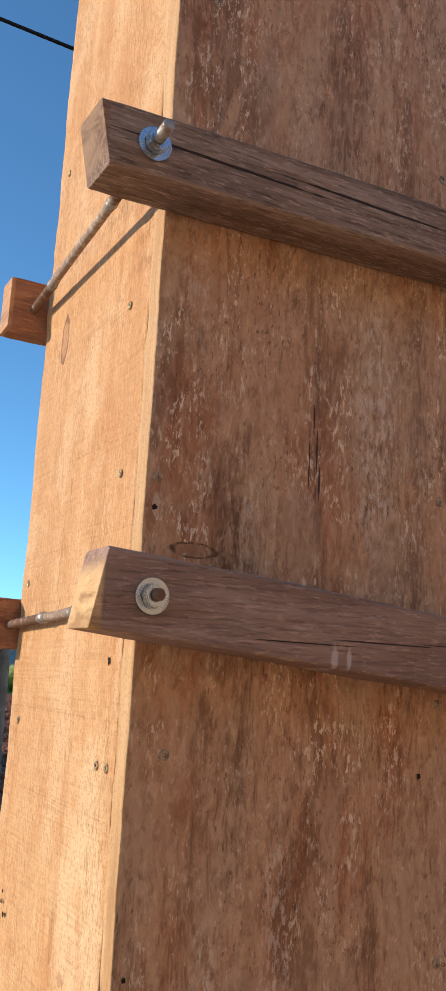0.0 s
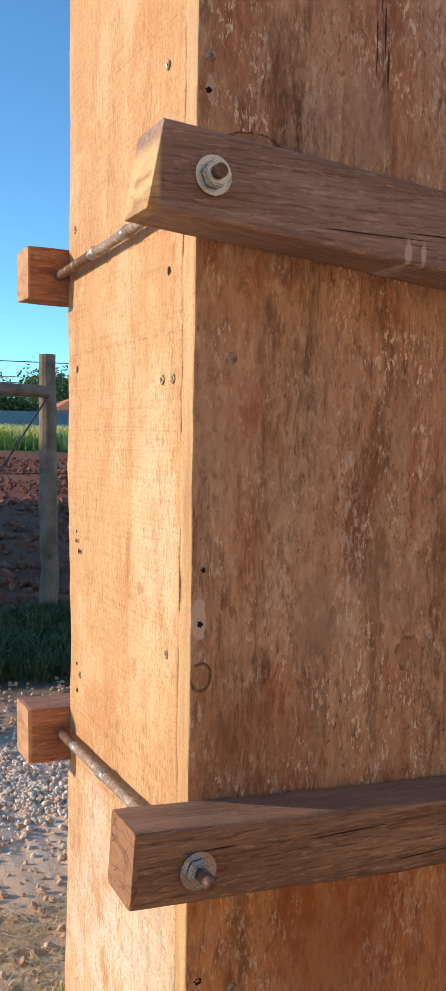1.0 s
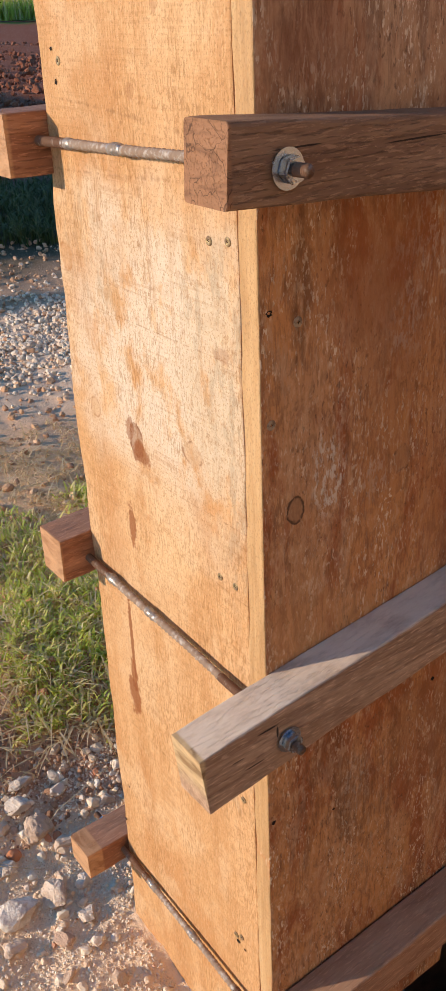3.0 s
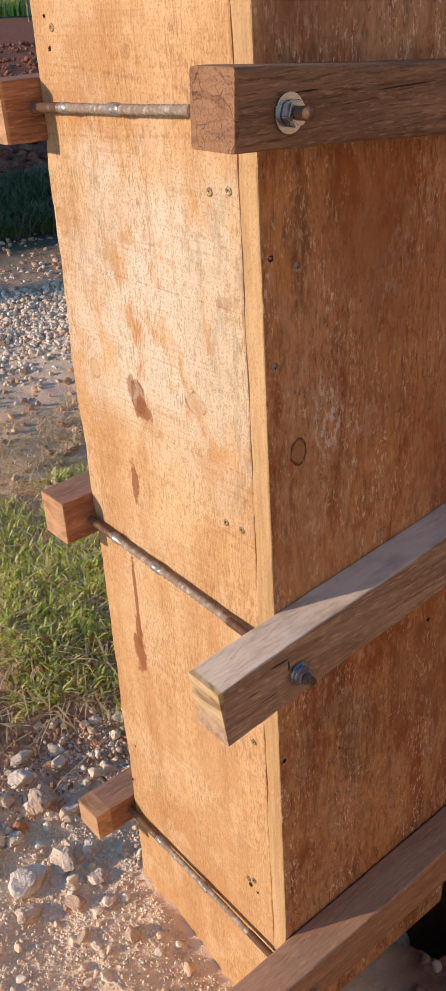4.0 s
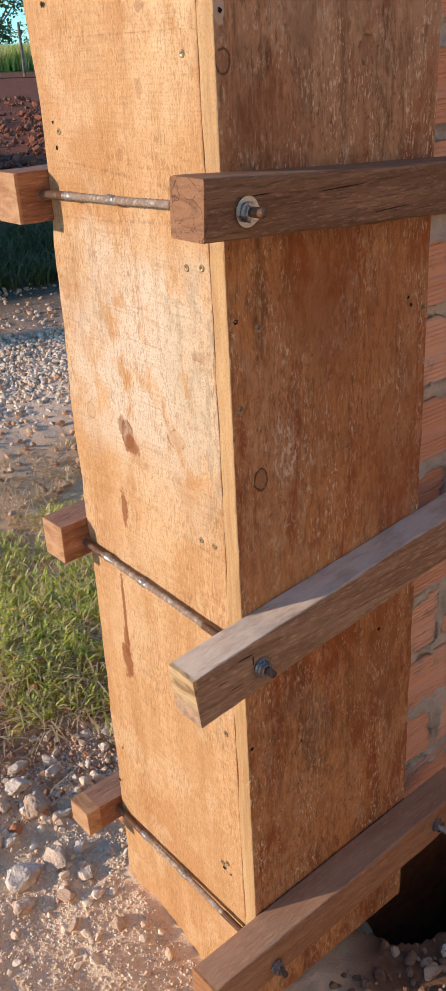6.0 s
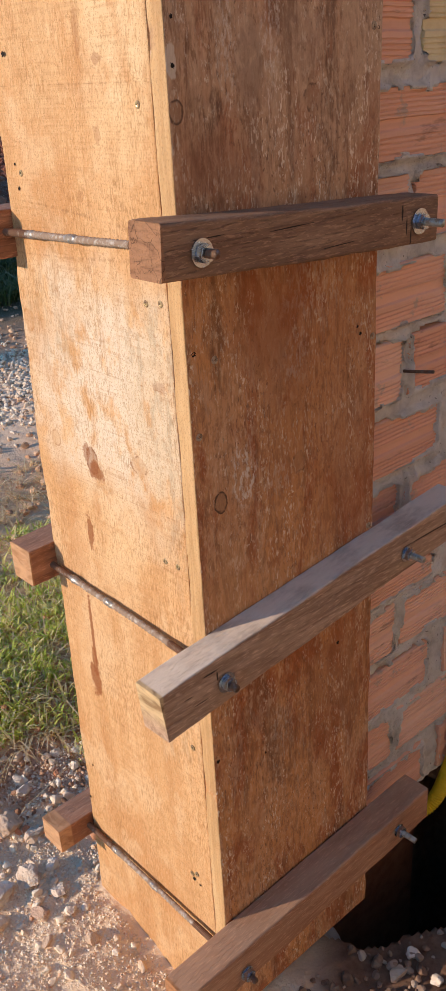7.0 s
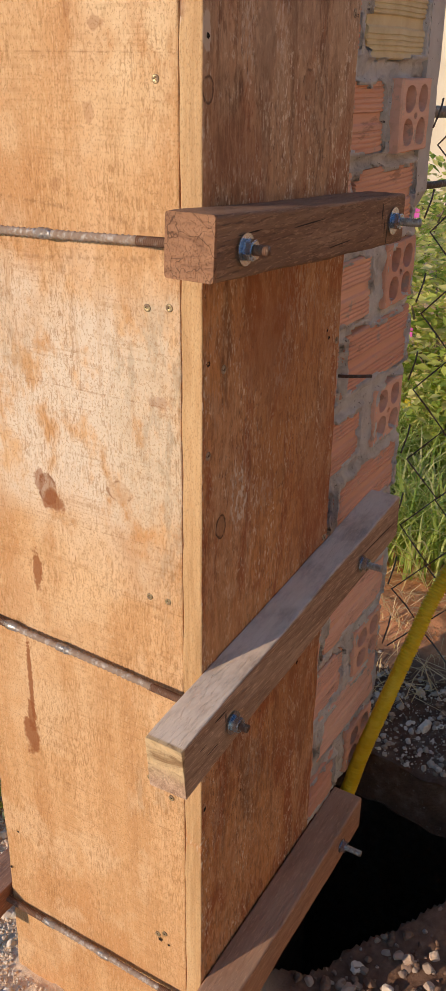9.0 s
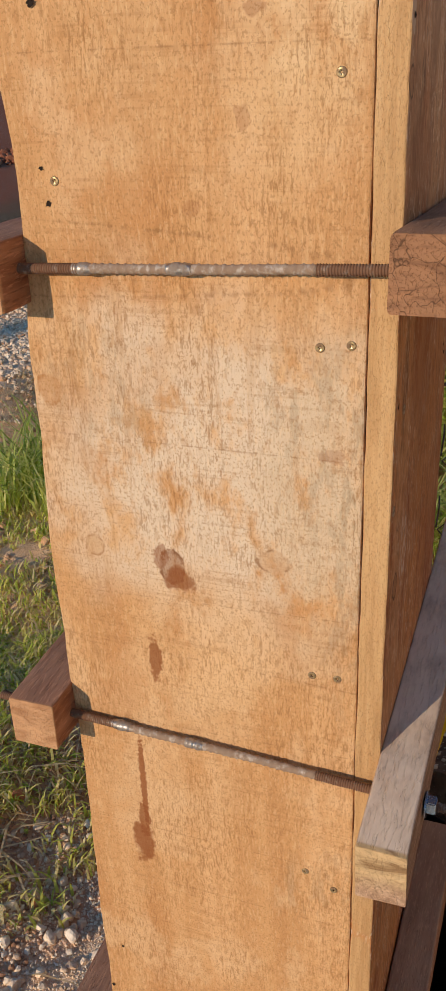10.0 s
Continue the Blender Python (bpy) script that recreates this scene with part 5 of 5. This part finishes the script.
for i in range(1, 12):
    copy_thing(stake, pose(-0.3 + i * 1.35, 31.5 + 0.2 * math.sin(i * 2.1), 0.5, 0, 0, i * 40))


# ---- chain link fence beside the pier ----
def mesh_fence():
    fence = thing("wire_fence", "rusty diamond wire mesh fence tied to the pier", "fence")
    # diamonds 0.107 wide and 0.118 tall; the mesh runs off from the pier's corner across the bank
    wide, tall, x0, y0, z0 = 0.0535, 0.059, 0.684, 0.042, 0.211
    for i in range(11):
        for s in (0, 1):
            if (i + s) % 2:
                continue
            pts = []
            for j in range(28):
                k = (j + s) % 2
                q = Vector((i, j, 1))
                pts.append((x0 + (0.0022 if k else -0.0022) + 0.012 * noise.noise(Vector((i * 0.3, j * 0.3, 2))), y0 - wide * (i + k) + 0.004 * noise.noise(q), z0 + tall * j + 0.004 * noise.noise(q + Vector((0, 0, 5)))))
                pts.append(tuple(0.5 * (u + v) for u, v in zip(pts[-1], (x0, y0 - wide * (i + 1 - k), z0 + tall * (j + 1)))))
            v, f = loft(tube_rings(pts[:-1], [0.0014] * (len(pts) - 1), 6))
            mesh_object("strand", v, f, RUSTWIRE, fence)
    # cut ends bent round the front of the pier
    for j in range(1, 16, 2):
        z = z0 + tall * j
        tube("wire_end", [(x0, y0, z), (0.672, 0.040, z - 0.012), (0.648, 0.040, z - 0.035)], 0.0014, RUSTWIRE, fence, 6)
    tube("top_bar", [(0.655, 0.085, 0.983), (0.80, 0.085, 0.970), (1.7, 0.085, 0.93)], 0.0055, RUSTWIRE, fence)
    tube("tension_wire", [(0.62, 0.082, 1.085 - 0.002), (0.70, 0.083, 1.078), (1.7, 0.085, 1.04)], 0.0085, metal_mat("dull_grey_bar", (0.30, 0.28, 0.26), (0.20, 0.17, 0.15), 0.6, 0.6), fence, wobble=0.5)
    pole("fence_stake", (1.68, 0.09, -0.2), (1.68, 0.09, 1.5), 0.03, 0.028, POST_WOOD, fence, 8)
    return fence


mesh_fence()


# ---- garden beyond the fence ----
def leaf_cloud(count, centre, size, leaf, seed, gap=0.0, flat=0.4):
    """Small bent leaves filling an uneven mass."""
    rng = random.Random(seed)
    V, F = [], []
    while len(V) < count * 4:
        d = Vector((rng.gauss(0, 1), rng.gauss(0, 1), rng.gauss(0, 1)))
        d = d.normalized() * rng.random() ** 0.4
        p = Vector((d.x * size[0], d.y * size[1], d.z * size[2]))
        if noise.noise(p * (2.2 / max(size)) * 2 + Vector((seed, 0, 0))) < gap:
            continue
        p *= 1 + 0.25 * noise.noise(d * 2 + Vector((seed, 3, 0)))
        p += Vector(centre)
        a = Vector((rng.gauss(0, 1), rng.gauss(0, 1), rng.gauss(0, flat))).normalized()
        b = a.cross(Vector((rng.gauss(0, 0.5), rng.gauss(0, 0.5), 1))).normalized()
        L = leaf * rng.uniform(0.6, 1.3)
        base = len(V)
        V += [p, p + a * L * 0.5 + b * L * 0.28, p + a * L - Vector((0, 0, L * 0.15)), p + a * L * 0.5 - b * L * 0.28]
        F.append((base, base + 1, base + 2, base + 3))
    return V, F


def shrub(x, y, tall, wide, seed, blooms, bloom_mat, label):
    z = height(x, y)
    ob = thing("flowering_shrub", label, "shrub", "garden shrubs", at=(x, y, z))
    rng = random.Random(seed)
    for i in range(5):
        tip = (rng.gauss(0, wide * 0.45), rng.gauss(0, wide * 0.45), tall * rng.uniform(0.7, 1.0))
        pole("stem", (rng.gauss(0, 0.03), rng.gauss(0, 0.03), -0.05), tip, 0.008, 0.003, POST_WOOD, ob, seed + i, 6, 8)
    V, F = leaf_cloud(2300, (0, 0, tall * 0.55), (wide, wide, tall * 0.5), 0.045, seed, -0.12)
    mesh_object("leaves", V, F, SHRUB, ob)
    for i in range(blooms):
        a = rng.uniform(0, 6.28)
        up = rng.uniform(0.25, 1.0)
        c = Vector((-abs(math.cos(a)) * wide * rng.uniform(0.7, 1.0) * (1.1 - 0.4 * up), math.sin(a) * wide, tall * up))
        V, F = [c], []
        for k in range(5):
            t = 2 * math.pi * k / 5
            u = Vector((-0.35, math.cos(t), math.sin(t))) * 0.024
            s = Vector((0, -math.sin(t), math.cos(t))) * 0.011
            base = len(V)
            V += [c + u * 0.6 + s, c + u, c + u * 0.6 - s]
            F.append((0, base, base + 1, base + 2))
        mesh_object("flower", V, F, bloom_mat, ob)
    return ob


PINKS = "leafy garden shrub with pink flowers beyond the fence"
shrub(2.35, 0.55, 0.62, 0.36, 41, 9, PINK, PINKS)
shrub(2.6, 0.05, 0.55, 0.40, 42, 6, PINK, PINKS)
shrub(3.0, 1.0, 0.80, 0.50, 43, 8, PINK, PINKS)
shrub(2.05, 0.25, 0.30, 0.26, 44, 5, YELLOW, "low garden shrub with yellow flowers beyond the fence")
shrub(3.4, 0.3, 0.62, 0.50, 45, 6, PINK, PINKS)
shrub(3.9, 1.5, 0.60, 0.60, 46, 5, PINK, PINKS)
shrub(2.8, -0.6, 0.60, 0.45, 47, 6, PINK, PINKS)
shrub(4.6, 0.9, 0.60, 0.60, 48, 5, PINK, PINKS)


def block(name, lo, hi, material, parent):
    bm = bmesh.new()
    c = [(a + b) / 2 for a, b in zip(lo, hi)]
    s = [b - a for a, b in zip(lo, hi)]
    bmesh.ops.create_cube(bm, size=1.0, matrix=Matrix.Translation(c) @ Matrix.Diagonal((*s, 1)))
    bmesh.ops.bevel(bm, geom=list(bm.edges), offset=min(s) * 0.04, segments=1, affect="EDGES")
    return part(name, bm, material, parent)


cream = thing("garden_wall", "sunlit cream painted wall at the end of garden", "wall", kind="structure")
block("wall", (7.0, -3.0, -0.2), (7.25, 2.7, 2.6), CREAM, cream)
block("coping", (6.96, -3.0, 2.6), (7.29, 2.7, 2.68), CONCRETE, cream)

# unseen wall, added only to shade the verge and the near field
shade = thing("boundary_wall", "unseen tall plain wall added to cast shade on the verge", "wall", kind="structure")
block("wall", (-5.3, 6.6, -0.2), (-5.0, 16.2, 3.0), CREAM, shade)
block("coping", (-5.34, 6.58, 3.0), (-4.96, 16.24, 3.08), CONCRETE, shade)


# unseen wall, added to throw warm bounce light on the shaded board
behind = thing("house_wall", "unseen ochre wall added behind the viewer to bounce warm light", "wall", kind="structure")
block("wall", (-5.0, -3.2, -0.2), (6.5, -2.9, 3.2), plain_rough("ochre_plaster", (0.62, 0.42, 0.26), (0.70, 0.49, 0.31), (0.74, 0.54, 0.36), 3, 0.3, 0.003), behind)


# ---- distance: house, trees, cables ----
def tiled_house(x, y, z):
    ob = thing("far_house", "low far house with red clay tile roof", "house", at=(x, y, z))
    block("wall", (-3.2, -2.0, -0.5), (2.8, 2.0, 2.1), plain_rough("dim_house_wall", (0.22, 0.19, 0.17), (0.30, 0.27, 0.24), (0.36, 0.33, 0.30), 2), ob)
    v = [(-3.6, -2.6, 2.1), (3.2, -2.6, 2.1), (3.2, 2.6, 2.1), (-3.6, 2.6, 2.1), (-1.6, 0, 2.95), (1.6, 0, 2.95), (-3.6, -2.6, 2.0), (3.2, -2.6, 2.0), (3.2, 2.6, 2.0), (-3.6, 2.6, 2.0)]
    f = [(0, 1, 5, 4), (1, 2, 5), (2, 3, 4, 5), (3, 0, 4), (9, 8, 7, 6), (0, 6, 7, 1), (1, 7, 8, 2), (2, 8, 9, 3), (3, 9, 6, 0)]
    mesh_object("roof", v, f, ROOF, ob)
    for x0 in (-2.2, 0.6, 2.0):
        block("window", (x0 - 0.4, -2.06, 0.6), (x0 + 0.4, -1.98, 1.5), BLACK, ob)
    return ob


tiled_house(16.2, 50.0, 0.35)


def tree(x, y, tall, wide, seed, leaves=2600):
    ob = thing("tree", "far leafy green tree behind the field", "tree", "far trees", at=(x, y, 0.6))
    pole("trunk", (0, 0, -0.3), (0.1, 0, tall * 0.6), tall * 0.045, tall * 0.02, POST_WOOD, ob, seed, 8, 8)
    rng = random.Random(seed)
    V, F = [], []
    for i in range(7):
        c = (rng.gauss(0, wide * 0.5), rng.gauss(0, wide * 0.4), tall * rng.uniform(0.35, 0.85))
        pole("limb", (0.05, 0, tall * 0.3), c, tall * 0.018, tall * 0.006, POST_WOOD, ob, seed + i, 6, 6)
        v, f = leaf_cloud(leaves // 7, c, (wide * 0.55, wide * 0.5, tall * 0.24), 0.32, seed * 9 + i, -0.1, 0.6)
        F += [tuple(len(V) + k for k in q) for q in f]
        V += v
    mesh_object("crown", V, F, TREE, ob)
    return ob


for i, (x, y, tall, wide) in enumerate(((9.0, 55, 3.4, 2.4), (12.0, 52, 3.0, 2.0), (14.5, 58, 4.0, 2.6), (17.0, 62, 5.2, 3.0), (20.0, 66, 5.0, 3.4), (24.0, 60, 5.5, 3.4), (28.0, 57, 4.2, 3.2), (32.0, 62, 5.0, 3.6), (6.0, 60, 3.6, 3.0), (36.0, 55, 4.5, 3.4), (42.0, 58, 5.0, 4.0), (11.0, 70, 4.6, 3.2))):
    tree(x, y, tall, wide, 60 + i)
far_wall = thing("far_wall", "long low grey wall behind the far field edge", "wall", kind="structure")
block("wall", (-6.0, 47.0, 0.3), (16.0, 47.3, 2.35), plain_rough("blue_grey_wall", (0.20, 0.22, 0.25), (0.26, 0.28, 0.31), (0.31, 0.33, 0.36), 1.5), far_wall)

cable = thing("overhead_cable", "thin black overhead cable against the sky", "cable")
line = [(-12 + i * 2.5, 9.0 + 0.05 * math.sin(i), 8.62 + 0.0022 * (i * 2.5 - 13.6) ** 2 - 0.03 * (i * 2.5 - 13.6)) for i in range(14)]
tube("wire", line, 0.022, BLACK, cable)
for p in (line[0], line[-1]):
    pole("pole", (p[0], p[1], -0.3), (p[0], p[1], p[2] + 0.2), 0.12, 0.09, POST_WOOD, cable, 3)
lines = thing("power_line", "faint far power lines above the trees", "cable")
for z in (5.5, 6.0):
    tube("wire", [(-60 + k * 15, 80, z + 0.0004 * (k * 15 - 80) ** 2) for k in range(12)], 0.03, BLACK, lines)
for x in (-60, 105):
    pole("pole", (x, 80, 0.0), (x, 80, 14), 0.15, 0.12, POST_WOOD, lines, 4)
